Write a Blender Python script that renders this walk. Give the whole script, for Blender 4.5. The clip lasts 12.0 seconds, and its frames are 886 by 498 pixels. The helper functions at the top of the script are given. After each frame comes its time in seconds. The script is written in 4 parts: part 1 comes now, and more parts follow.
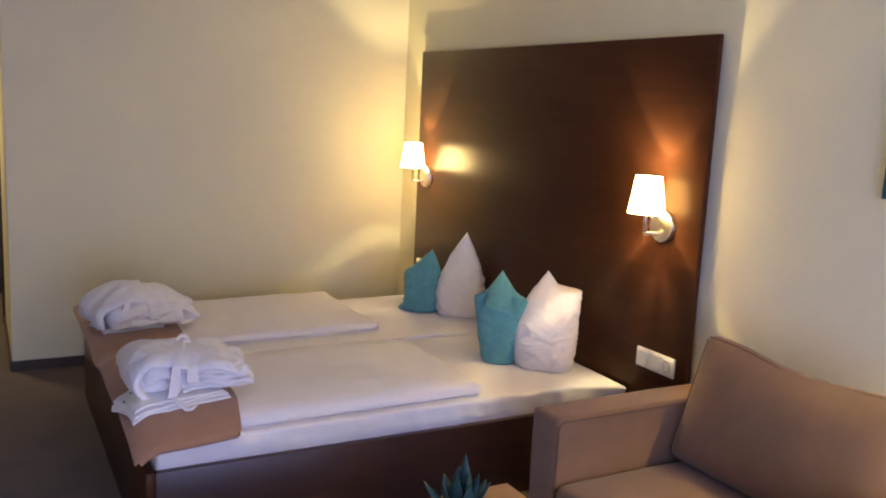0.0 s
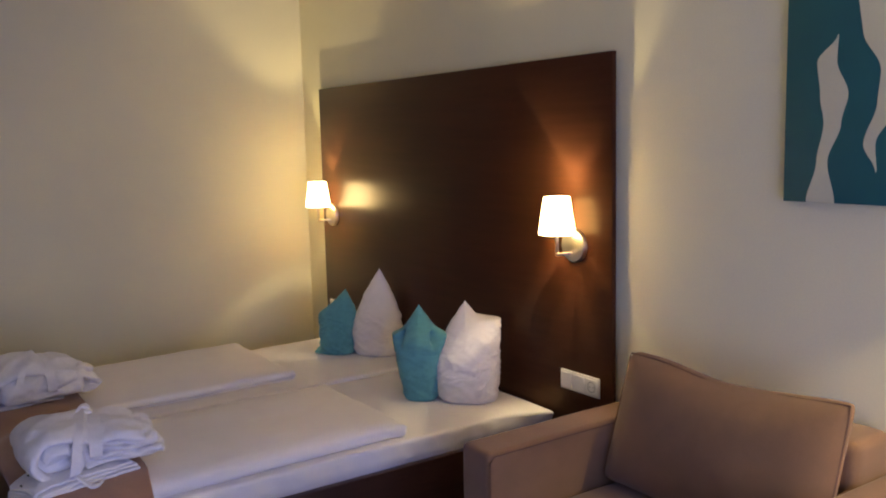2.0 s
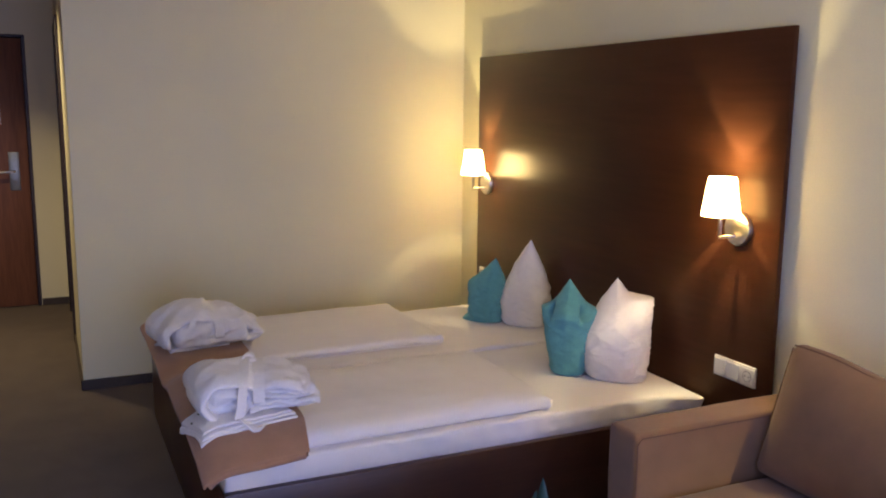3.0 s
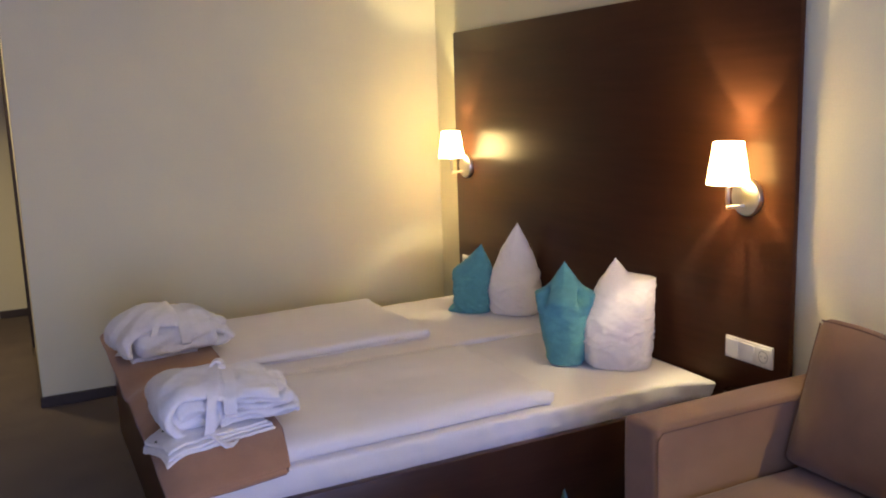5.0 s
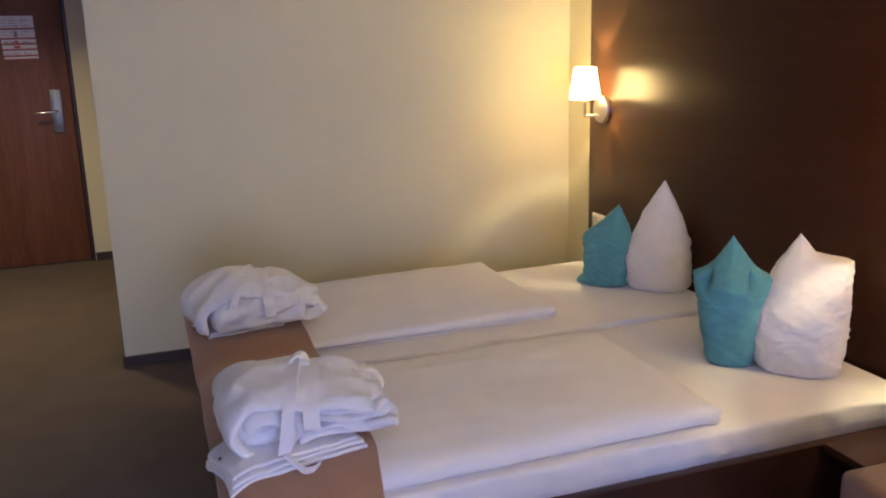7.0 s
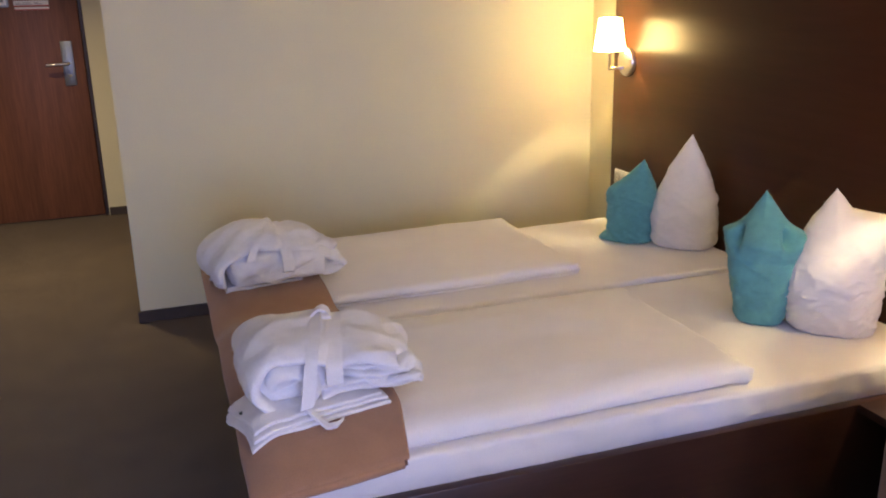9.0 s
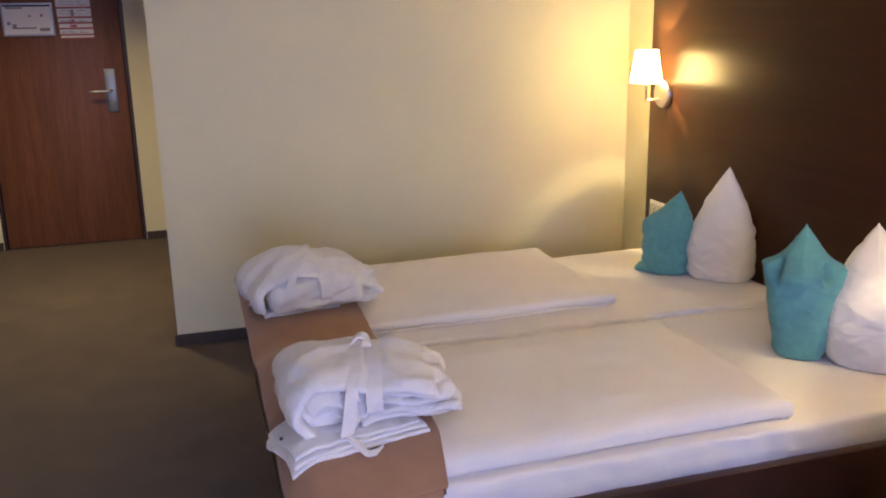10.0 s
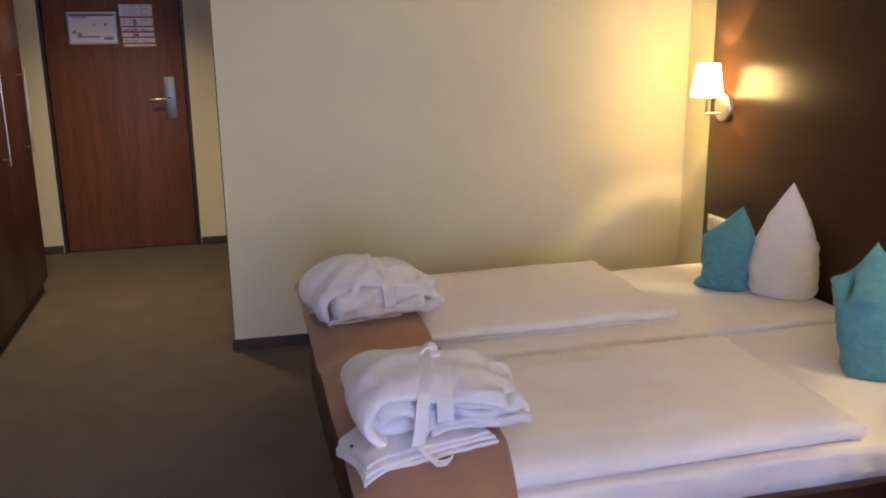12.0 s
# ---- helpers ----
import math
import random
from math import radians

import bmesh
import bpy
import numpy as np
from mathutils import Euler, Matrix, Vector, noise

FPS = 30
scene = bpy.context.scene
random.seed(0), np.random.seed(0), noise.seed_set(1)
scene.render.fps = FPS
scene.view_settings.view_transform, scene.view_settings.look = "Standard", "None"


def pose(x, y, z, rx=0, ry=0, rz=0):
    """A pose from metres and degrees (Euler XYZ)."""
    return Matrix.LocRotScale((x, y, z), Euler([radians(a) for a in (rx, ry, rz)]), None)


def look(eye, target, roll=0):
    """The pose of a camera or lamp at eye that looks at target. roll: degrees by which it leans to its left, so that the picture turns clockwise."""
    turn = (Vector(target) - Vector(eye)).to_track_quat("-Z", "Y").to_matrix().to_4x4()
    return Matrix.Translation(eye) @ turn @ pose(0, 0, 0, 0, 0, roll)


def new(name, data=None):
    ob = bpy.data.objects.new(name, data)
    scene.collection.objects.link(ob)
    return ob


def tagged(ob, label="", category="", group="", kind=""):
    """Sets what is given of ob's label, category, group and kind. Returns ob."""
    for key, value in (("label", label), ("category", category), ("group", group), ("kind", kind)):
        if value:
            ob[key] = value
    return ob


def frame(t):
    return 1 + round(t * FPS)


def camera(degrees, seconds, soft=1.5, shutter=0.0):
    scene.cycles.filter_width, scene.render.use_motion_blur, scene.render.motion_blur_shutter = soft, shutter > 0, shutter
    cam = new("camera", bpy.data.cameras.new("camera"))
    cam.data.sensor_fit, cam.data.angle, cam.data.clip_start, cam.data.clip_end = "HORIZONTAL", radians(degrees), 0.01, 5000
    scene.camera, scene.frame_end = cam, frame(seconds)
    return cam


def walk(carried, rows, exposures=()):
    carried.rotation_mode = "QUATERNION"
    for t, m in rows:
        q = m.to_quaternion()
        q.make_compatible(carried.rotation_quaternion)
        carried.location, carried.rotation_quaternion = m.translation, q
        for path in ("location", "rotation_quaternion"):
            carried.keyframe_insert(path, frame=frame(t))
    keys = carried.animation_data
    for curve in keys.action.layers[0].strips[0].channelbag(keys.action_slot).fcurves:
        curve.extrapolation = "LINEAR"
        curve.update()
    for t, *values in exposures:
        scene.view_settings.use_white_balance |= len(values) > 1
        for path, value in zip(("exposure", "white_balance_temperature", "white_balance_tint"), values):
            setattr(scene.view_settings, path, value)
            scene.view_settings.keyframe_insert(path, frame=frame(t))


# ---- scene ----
cam = camera(54.3, 12.0, soft=2.0)
PATH = [
    (0, (0.323, 0.343, 1.531), (1.269, 2.073, 1.199), 2.8),
    (0.2, (0.37, 0.367, 1.543), (1.371, 2.076, 1.302), 2.5),
    (0.5, (0.44, 0.404, 1.561), (1.583, 2.038, 1.414), 3.1),
    (0.7, (0.429, 0.4, 1.568), (1.677, 1.952, 1.454), 2.3),
    (1, (0.412, 0.394, 1.578), (1.772, 1.857, 1.481), 0.6),
    (1.5, (0.395, 0.391, 1.57), (1.76, 1.846, 1.425), -1.3),
    (1.7, (0.389, 0.401, 1.553), (1.675, 1.911, 1.357), -1.7),
    (2, (0.38, 0.415, 1.527), (1.499, 2.052, 1.272), -1.4),
    (2.2, (0.375, 0.417, 1.536), (1.433, 2.089, 1.27), -0.8),
    (2.5, (0.367, 0.42, 1.549), (1.302, 2.164, 1.265), -0.2),
    (2.7, (0.357, 0.425, 1.546), (1.25, 2.19, 1.256), 0.1),
    (3, (0.343, 0.433, 1.541), (1.168, 2.226, 1.215), 0.5),
    (3.2, (0.352, 0.46, 1.533), (1.143, 2.268, 1.208), 0),
    (4.8, (0.42, 0.679, 1.471), (1.29, 2.442, 1.11), -2),
    (5, (0.428, 0.706, 1.463), (1.306, 2.47, 1.123), -1.9),
    (5.2, (0.429, 0.778, 1.452), (1.357, 2.515, 1.11), -2),
    (5.5, (0.431, 0.886, 1.435), (1.38, 2.594, 1.007), -1),
    (5.7, (0.476, 0.956, 1.435), (1.39, 2.668, 0.961), -1.4),
    (6, (0.543, 1.06, 1.434), (1.327, 2.846, 0.989), -1),
    (6.2, (0.58, 1.134, 1.438), (1.261, 2.961, 0.998), -0.8),
    (6.5, (0.636, 1.244, 1.443), (1.26, 3.09, 0.992), 0.9),
    (7, (0.629, 1.31, 1.45), (1.264, 3.145, 0.972), -1.6),
    (7.2, (0.627, 1.317, 1.446), (1.248, 3.144, 0.92), -1.6),
    (8.8, (0.615, 1.377, 1.417), (1.209, 3.196, 0.839), -1.6),
    (9, (0.613, 1.384, 1.413), (1.215, 3.205, 0.847), -1.4),
    (9.5, (0.598, 1.379, 1.418), (1.18, 3.216, 0.883), -1.5),
    (10, (0.579, 1.378, 1.424), (1.126, 3.234, 0.92), -1.1),
    (10.5, (0.576, 1.379, 1.425), (1.132, 3.232, 0.919), -0.8),
    (11, (0.565, 1.377, 1.434), (1.143, 3.226, 0.939), -0.7),
    (11.5, (0.55, 1.38, 1.433), (1.109, 3.24, 0.954), 0.2),
    (12, (0.501, 1.388, 1.434), (0.963, 3.274, 0.952), -0.7),
]
EXPOSURES = [
    (0.0, 0.43, 8080, 3), (0.5, 0.41, 8030, 2), (1.0, -0.06, 7780, 4), (1.5, -0.57, 7580, 5), (2.0, -0.17, 7680, 5), (2.5, 0.22, 7780, 3), (3.0, 0.27, 7780, 3), (5.0, 0.33, 7540, 3),
    (6.5, 0.24, 7540, 3), (7.0, 0.36, 7610, 3), (9.0, 0.61, 8040, 3), (9.5, 0.65, 8080, 3), (11.0, 0.61, 8140, 3), (12.0, 0.55, 8140, 3),
]
walk(cam, [(t, look(eye, target, roll)) for t, eye, target, roll in PATH], EXPOSURES)

# ---- world and lights ----
world = bpy.data.worlds.new("sky")
scene.world = world
world.use_nodes = True
_sky = world.node_tree.nodes.new("ShaderNodeTexSky")
_sky.sky_type = "NISHITA"
_sky.sun_disc = False
_sky.sun_elevation = radians(25)
_sky.sun_rotation = radians(160)
_bg = world.node_tree.nodes["Background"]
_bg.inputs["Strength"].default_value = 0.08
world.node_tree.links.new(_sky.outputs["Color"], _bg.inputs["Color"])
scene.view_settings.exposure = 0.0

WARM = (1.0, 0.84, 0.57)
DAY = (0.22, 0.32, 1.0)


def area_lamp(name, eye, target, sx, sy, watts, colour):
    data = bpy.data.lights.new(name, "AREA")
    data.shape, data.size, data.size_y, data.energy, data.color = "RECTANGLE", sx, sy, watts, colour
    ob = new(name, data)
    ob.matrix_world = look(eye, target)
    return ob


def bulb(name, at, watts, colour, radius=0.02):
    data = bpy.data.lights.new(name, "POINT")
    data.energy, data.color, data.shadow_soft_size = watts, colour, radius
    ob = new(name, data)
    ob.location = at
    return ob


# the room: head wall x = XW, far wall y = YB, entrance wall y = YD
XW, YB, YD, XL, YN, ZC, XC = 2.738, 5.35, 7.63, -1.22, -0.80, 2.49, 0.461
XH = 2.70  # face of the headboard
LAMP_Y = (2.888, 4.932, 0.97)
LAMP_Z = 1.216
LAMP_OUT = 0.098
BULB_W = 29.0
for ly in LAMP_Y:
    if ly > 2:
        bulb("bulb_light", (XH - LAMP_OUT, ly, LAMP_Z), BULB_W, WARM, 0.007)
    else:
        bulb("bulb_light", (XW - 0.16, ly, 1.32), 25.0, (1.0, 0.88, 0.62), 0.007)
area_lamp("window_light", (0.8, YN - 0.02, 0.975), (0.8, 2.0, 0.9), 2.16, 1.71, 78.0, DAY)
area_lamp("hall_light", (-0.1, 6.25, ZC - 0.03), (-0.1, 6.25, 0), 0.20, 0.20, 11.5, (1.0, 0.82, 0.60)).data.spread = radians(112)

# ---- materials ----


def material(name, colour, rough=0.6, metal=0.0, var=0.12, scale=6.0, fine=120.0, bump=0.15, dist=0.002, stretch=(1, 1, 1), dark=None, coat=0.0, sheen=0.0, spec=0.5, tint=(1.0, 1.0, 1.0)):
    m = bpy.data.materials.new(name)
    m.use_nodes = True
    nt = m.node_tree
    b = nt.nodes["Principled BSDF"]
    tc = nt.nodes.new("ShaderNodeTexCoord")
    mp = nt.nodes.new("ShaderNodeMapping")
    mp.inputs["Scale"].default_value = stretch
    nt.links.new(tc.outputs["Object"], mp.inputs["Vector"])
    n1 = nt.nodes.new("ShaderNodeTexNoise")
    n1.inputs["Scale"].default_value, n1.inputs["Detail"].default_value = scale, 5
    n2 = nt.nodes.new("ShaderNodeTexNoise")
    n2.inputs["Scale"].default_value, n2.inputs["Detail"].default_value = fine, 3
    for n in (n1, n2):
        nt.links.new(mp.outputs["Vector"], n.inputs["Vector"])
    add = nt.nodes.new("ShaderNodeMath")
    add.operation = "ADD"
    half = nt.nodes.new("ShaderNodeMath")
    half.operation = "MULTIPLY"
    half.inputs[1].default_value = 0.5
    nt.links.new(n1.outputs["Fac"], add.inputs[0])
    nt.links.new(n2.outputs["Fac"], add.inputs[1])
    nt.links.new(add.outputs[0], half.inputs[0])
    ramp = nt.nodes.new("ShaderNodeValToRGB")
    lo = dark or tuple(c * (1 - var) for c in colour)
    hi = tuple(min(1.0, c * (1 + var)) for c in colour)
    ramp.color_ramp.elements[0].position, ramp.color_ramp.elements[0].color = 0.36, (*lo, 1)
    ramp.color_ramp.elements[1].position, ramp.color_ramp.elements[1].color = 0.64, (*hi, 1)
    nt.links.new(half.outputs[0], ramp.inputs["Fac"])
    nt.links.new(ramp.outputs["Color"], b.inputs["Base Color"])
    b.inputs["Roughness"].default_value = rough
    b.inputs["Metallic"].default_value = metal
    b.inputs["Coat Weight"].default_value = coat
    b.inputs["Sheen Weight"].default_value = sheen
    b.inputs["Specular IOR Level"].default_value = spec
    b.inputs["Specular Tint"].default_value = (*tint, 1)
    if bump:
        bp = nt.nodes.new("ShaderNodeBump")
        bp.inputs["Strength"].default_value, bp.inputs["Distance"].default_value = bump, dist
        nt.links.new(n2.outputs["Fac"], bp.inputs["Height"])
        nt.links.new(bp.outputs["Normal"], b.inputs["Normal"])
    return m


PAINT = material("wall_paint", (0.792, 0.736, 0.498), 0.75, var=0.03, scale=2.2, fine=160, bump=0.25, dist=0.001)
CEIL = material("ceiling_paint", (0.80, 0.78, 0.73), 0.8, var=0.02, scale=2.0, fine=120, bump=0.15, dist=0.001)
CARPET = material("carpet", (0.099, 0.074, 0.052), 0.95, var=0.22, scale=5.0, fine=420, bump=0.8, dist=0.004, sheen=0.2, spec=0.1)
WENGE = material("wenge_veneer", (0.055, 0.0198, 0.0098), 0.28, var=0.13, scale=7.0, fine=26, bump=0.0, stretch=(1, 0.12, 1.6), spec=0.17, tint=(1.0, 0.82, 0.55))
WENGE_X = material("wenge_rail", (0.048, 0.020, 0.012), 0.34, var=0.16, scale=9.0, fine=60, bump=0.06, dist=0.0006, stretch=(0.12, 1, 1.6))
MAHOGANY = material("mahogany_veneer", (0.190, 0.074, 0.036), 0.46, var=0.22, scale=10.0, fine=70, bump=0.05, dist=0.0006, stretch=(1.6, 1.6, 0.10), spec=0.3)
WARDROBE = material("wardrobe_veneer", (0.055, 0.019, 0.012), 0.3, var=0.25, scale=10.0, fine=70, bump=0.04, dist=0.0006, stretch=(1.6, 1.6, 0.10))
SKIRTING = material("skirting_brown", (0.058, 0.042, 0.031), 0.6, var=0.15, scale=12, fine=90, bump=0.05)
DARKTRIM = material("dark_trim", (0.035, 0.020, 0.015), 0.45, var=0.2, scale=12, fine=90, bump=0.05)
BEECH = material("beech_top", (0.42, 0.22, 0.09), 0.35, var=0.18, scale=9.0, fine=70, bump=0.04, dist=0.0006, stretch=(0.12, 1.4, 1.4))
LINEN = material("white_linen", (0.80, 0.77, 0.76), 0.85, var=0.03, scale=7.0, fine=260, bump=0.12, dist=0.0012, sheen=0.1, spec=0.25)
SATIN = material("white_pillow_cotton", (0.80, 0.765, 0.755), 0.6, var=0.03, scale=9.0, fine=24, bump=0.35, dist=0.006, sheen=0.1, spec=0.3)
TERRY = material("white_terry", (0.86, 0.84, 0.84), 0.98, var=0.06, scale=30.0, fine=380, bump=0.8, dist=0.004, sheen=0.3, spec=0.1)
TEAL = material("teal_cotton", (0.098, 0.315, 0.340), 0.85, var=0.10, scale=9.0, fine=40, bump=0.25, dist=0.004, sheen=0.15, spec=0.2)
THROW = material("brown_fleece", (0.345, 0.190, 0.115), 0.95, var=0.10, scale=14.0, fine=380, bump=0.5, dist=0.002, sheen=0.3, spec=0.1)
SOFA = material("sofa_fabric", (0.218, 0.119, 0.063), 0.92, var=0.10, scale=10.0, fine=420, bump=0.5, dist=0.0015, sheen=0.25, spec=0.15)
PIPING = material("sofa_piping", (0.135, 0.070, 0.042), 0.85, var=0.1, bump=0.1)
CHROME = material("brushed_nickel", (0.62, 0.58, 0.52), 0.28, metal=1.0, var=0.05, scale=20, fine=200, bump=0.05, dist=0.0005)
STEEL = material("brushed_steel", (0.33, 0.35, 0.33), 0.42, metal=0.9, var=0.06, scale=20, fine=200, bump=0.05, dist=0.0005)
WHITEPLASTIC = material("white_plastic", (0.80, 0.78, 0.72), 0.35, var=0.02, bump=0.0)
GREYPLASTIC = material("grey_plastic", (0.30, 0.29, 0.27), 0.45, var=0.03, bump=0.0)
CANVAS_TEAL = material("teal_canvas", (0.006, 0.105, 0.108), 0.7, var=0.08, scale=6, fine=300, bump=0.35, dist=0.001)
CANVAS_CREAM = material("cream_canvas_paint", (0.60, 0.57, 0.39), 0.75, var=0.04, scale=6, fine=300, bump=0.35, dist=0.001)
PAPER = material("paper", (0.84, 0.82, 0.77), 0.6, var=0.03, bump=0.0)
INK_RED = material("red_ink", (0.55, 0.07, 0.06), 0.6, bump=0.0)
STITCH = material("grey_green_stitching", (0.10, 0.13, 0.10), 0.9, bump=0.2)
INK_GREY = material("grey_ink", (0.28, 0.28, 0.28), 0.6, bump=0.0)
LEAF = material("succulent_leaf", (0.011, 0.047, 0.036), 0.6, var=0.25, scale=18, fine=90, bump=0.1)
CERAMIC = material("pot_ceramic", (0.55, 0.50, 0.44), 0.35, var=0.05, bump=0.05)
SOIL = material("soil", (0.03, 0.02, 0.014), 0.95, var=0.3, scale=60, fine=200, bump=0.9, dist=0.004)


def glass_material():
    m = bpy.data.materials.new("clear_glass")
    m.use_nodes = True
    b = m.node_tree.nodes["Principled BSDF"]
    b.inputs["Base Color"].default_value = (0.95, 0.97, 0.96, 1)
    b.inputs["Transmission Weight"].default_value = 1.0
    b.inputs["Roughness"].default_value = 0.03
    b.inputs["IOR"].default_value = 1.45
    return m


def shade_material():
    """White fabric that the bulb inside lights through."""
    m = bpy.data.materials.new("lit_lampshade_fabric")
    m.use_nodes = True
    b = m.node_tree.nodes["Principled BSDF"]
    b.inputs["Base Color"].default_value = (0.85, 0.80, 0.70, 1)
    b.inputs["Roughness"].default_value = 0.9
    b.inputs["Emission Color"].default_value = (1.0, 0.72, 0.36, 1)
    b.inputs["Emission Strength"].default_value = 23.0
    return m


# Filters the bulb's light; used only for rings added under the shades.
def frosted_material():
    m = bpy.data.materials.new("frosted_light_filter")
    m.use_nodes = True
    nt = m.node_tree
    tr = nt.nodes.new("ShaderNodeBsdfTranslucent")
    tr.inputs["Color"].default_value = (0.60, 0.51, 0.36, 1)
    clear = nt.nodes.new("ShaderNodeBsdfTransparent")
    mix = nt.nodes.new("ShaderNodeMixShader")
    mix.inputs["Fac"].default_value = 0.10
    nt.links.new(tr.outputs["BSDF"], mix.inputs[1])
    nt.links.new(clear.outputs["BSDF"], mix.inputs[2])
    nt.links.new(mix.outputs["Shader"], nt.nodes["Material Output"].inputs["Surface"])
    return m


ADDED_FROST = frosted_material()
GLASS = glass_material()
SHADE = shade_material()

# ---- mesh helpers ----
ORIGIN = {}


def mesh_from(name, bm, mat, org, smooth=True):
    bmesh.ops.recalc_face_normals(bm, faces=bm.faces)
    for v in bm.verts:
        v.co -= Vector(org)
    me = bpy.data.meshes.new(name)
    bm.to_mesh(me)
    bm.free()
    me.materials.append(mat)
    if smooth:
        me.polygons.foreach_set("use_smooth", [True] * len(me.polygons))
        me.set_sharp_from_angle(angle=radians(38))
    return me


def thing(name, base, label, category, group="", kind=""):
    """An Empty at the thing's base; its parts are drawn in world metres."""
    ob = new(name)
    ob.empty_display_size = 0.1
    ob.location = base
    ORIGIN[ob.name] = Vector(base)
    return tagged(ob, label, category, group, kind)


def part(name, bm, mat, parent, label="", smooth=True):
    org = ORIGIN[parent.name]
    ob = new(name, mesh_from(name, bm, mat, org, smooth))
    ob.parent = parent
    ORIGIN[ob.name] = org
    return tagged(ob, label)


def solo(name, bm, mat, base, label="", category="", group="", kind="", smooth=True):
    ob = new(name, mesh_from(name, bm, mat, base, smooth))
    ob.location = base
    ORIGIN[ob.name] = Vector(base)
    return tagged(ob, label, category, group, kind)


def box(x0, x1, y0, y1, z0, z1, bevel=0.0, seg=2, bm=None):
    bm = bm or bmesh.new()
    made = bmesh.ops.create_cube(bm, size=1.0)["verts"]
    for v in made:
        v.co = Vector(((x0 + x1) / 2 + v.co.x * (x1 - x0), (y0 + y1) / 2 + v.co.y * (y1 - y0), (z0 + z1) / 2 + v.co.z * (z1 - z0)))
    if bevel:
        edges = list({e for v in made for e in v.link_edges})
        bmesh.ops.bevel(bm, geom=edges, offset=bevel, segments=seg, profile=0.5, affect="EDGES")
    return bm


def steps(a, b, r, n):
    """Stations from a to b, close together within r of the ends."""
    ends = [r * (1 - math.cos(k * math.pi / 8)) for k in range(4)]
    inner = [a + r + (b - a - 2 * r) * k / n for k in range(n + 1)]
    return [a + e for e in ends] + inner + [b - e for e in reversed(ends)]


def soft_box(x0, x1, y0, y1, z0, z1, r, n=(10, 10, 2), amp=0.0, freq=6.0, seed=0.0, shape=None, bm=None):
    """A box with round edges of radius r, dented by noise; shape(p, u, v, w) may move each point (u, v, w: -1 to 1)."""
    bm = bm or bmesh.new()
    r = min(r, (x1 - x0) * 0.49, (y1 - y0) * 0.49, (z1 - z0) * 0.49)
    xs, ys, zs = steps(x0, x1, r, n[0]), steps(y0, y1, r, n[1]), steps(z0, z1, r, n[2])
    made = {}
    a, b = Vector((x0 + r, y0 + r, z0 + r)), Vector((x1 - r, y1 - r, z1 - r))

    def vert(i, j, k):
        if (i, j, k) not in made:
            p = Vector((xs[i], ys[j], zs[k]))
            q = Vector([min(max(p[c], a[c]), b[c]) for c in range(3)])
            d = p - q
            if d.length > 1e-9:
                p = q + d.normalized() * r
            u, v, w = (2 * (p.x - x0) / (x1 - x0) - 1, 2 * (p.y - y0) / (y1 - y0) - 1, 2 * (p.z - z0) / (z1 - z0) - 1)
            if amp:
                p = p + amp * noise.noise_vector(p * freq + Vector((seed, seed * 1.7, seed * 0.6)))
            if shape:
                p = shape(p, u, v, w)
            made[i, j, k] = bm.verts.new(p)
        return made[i, j, k]

    nx, ny, nz = len(xs) - 1, len(ys) - 1, len(zs) - 1
    for i in range(nx):
        for j in range(ny):
            for k in (0, nz):
                bm.faces.new((vert(i, j, k), vert(i + 1, j, k), vert(i + 1, j + 1, k), vert(i, j + 1, k)))
    for i in range(nx):
        for k in range(nz):
            for j in (0, ny):
                bm.faces.new((vert(i, j, k), vert(i + 1, j, k), vert(i + 1, j, k + 1), vert(i, j, k + 1)))
    for j in range(ny):
        for k in range(nz):
            for i in (0, nx):
                bm.faces.new((vert(i, j, k), vert(i, j + 1, k), vert(i, j + 1, k + 1), vert(i, j, k + 1)))
    return bm


def loft(rings, close_top=True, close_bottom=True, bm=None):
    """Skin over closed rings of equal length."""
    bm = bm or bmesh.new()
    vs = [[bm.verts.new(p) for p in ring] for ring in rings]
    n = len(vs[0])
    for lo, hi in zip(vs, vs[1:]):
        for k in range(n):
            bm.faces.new((lo[k], lo[(k + 1) % n], hi[(k + 1) % n], hi[k]))
    if close_bottom:
        bm.faces.new(list(reversed(vs[0])))
    if close_top:
        bm.faces.new(vs[-1])
    return bm


def tube(points, radius, sides=8, bm=None):
    """A round rod along points."""
    rings = []
    pts = [Vector(p) for p in points]
    for k, p in enumerate(pts):
        d = (pts[min(k + 1, len(pts) - 1)] - pts[max(k - 1, 0)]).normalized()
        side = d.cross(Vector((0, 0, 1)) if abs(d.z) < 0.95 else Vector((1, 0, 0))).normalized()
        up = side.cross(d)
        rings.append([p + radius * (side * math.cos(2 * math.pi * s / sides) + up * math.sin(2 * math.pi * s / sides)) for s in range(sides)])
    return loft(rings, bm=bm)


def ribbon(points, half, thick, bm=None):
    """A flat band along points: half gives its half width as a vector at each point, thick its thickness."""
    rings = []
    pts = [Vector(p) for p in points]
    for k, p in enumerate(pts):
        d = (pts[min(k + 1, len(pts) - 1)] - pts[max(k - 1, 0)]).normalized()
        h = Vector(half)
        nrm = d.cross(h).normalized() * thick / 2
        rings.append([p + h + nrm, p - h + nrm, p - h - nrm, p + h - nrm])
    return loft(rings, bm=bm)


def revolve(cx, cy, profile, sides=32, bm=None, closed=False):
    """Turned shape: profile rows of (radius, z)."""
    rings = [[(cx + rr * math.cos(2 * math.pi * k / sides), cy + rr * math.sin(2 * math.pi * k / sides), z) for k in range(sides)] for rr, z in profile]
    return loft(rings, not closed, not closed, bm=bm)


# ---- structure ----
T = 0.15


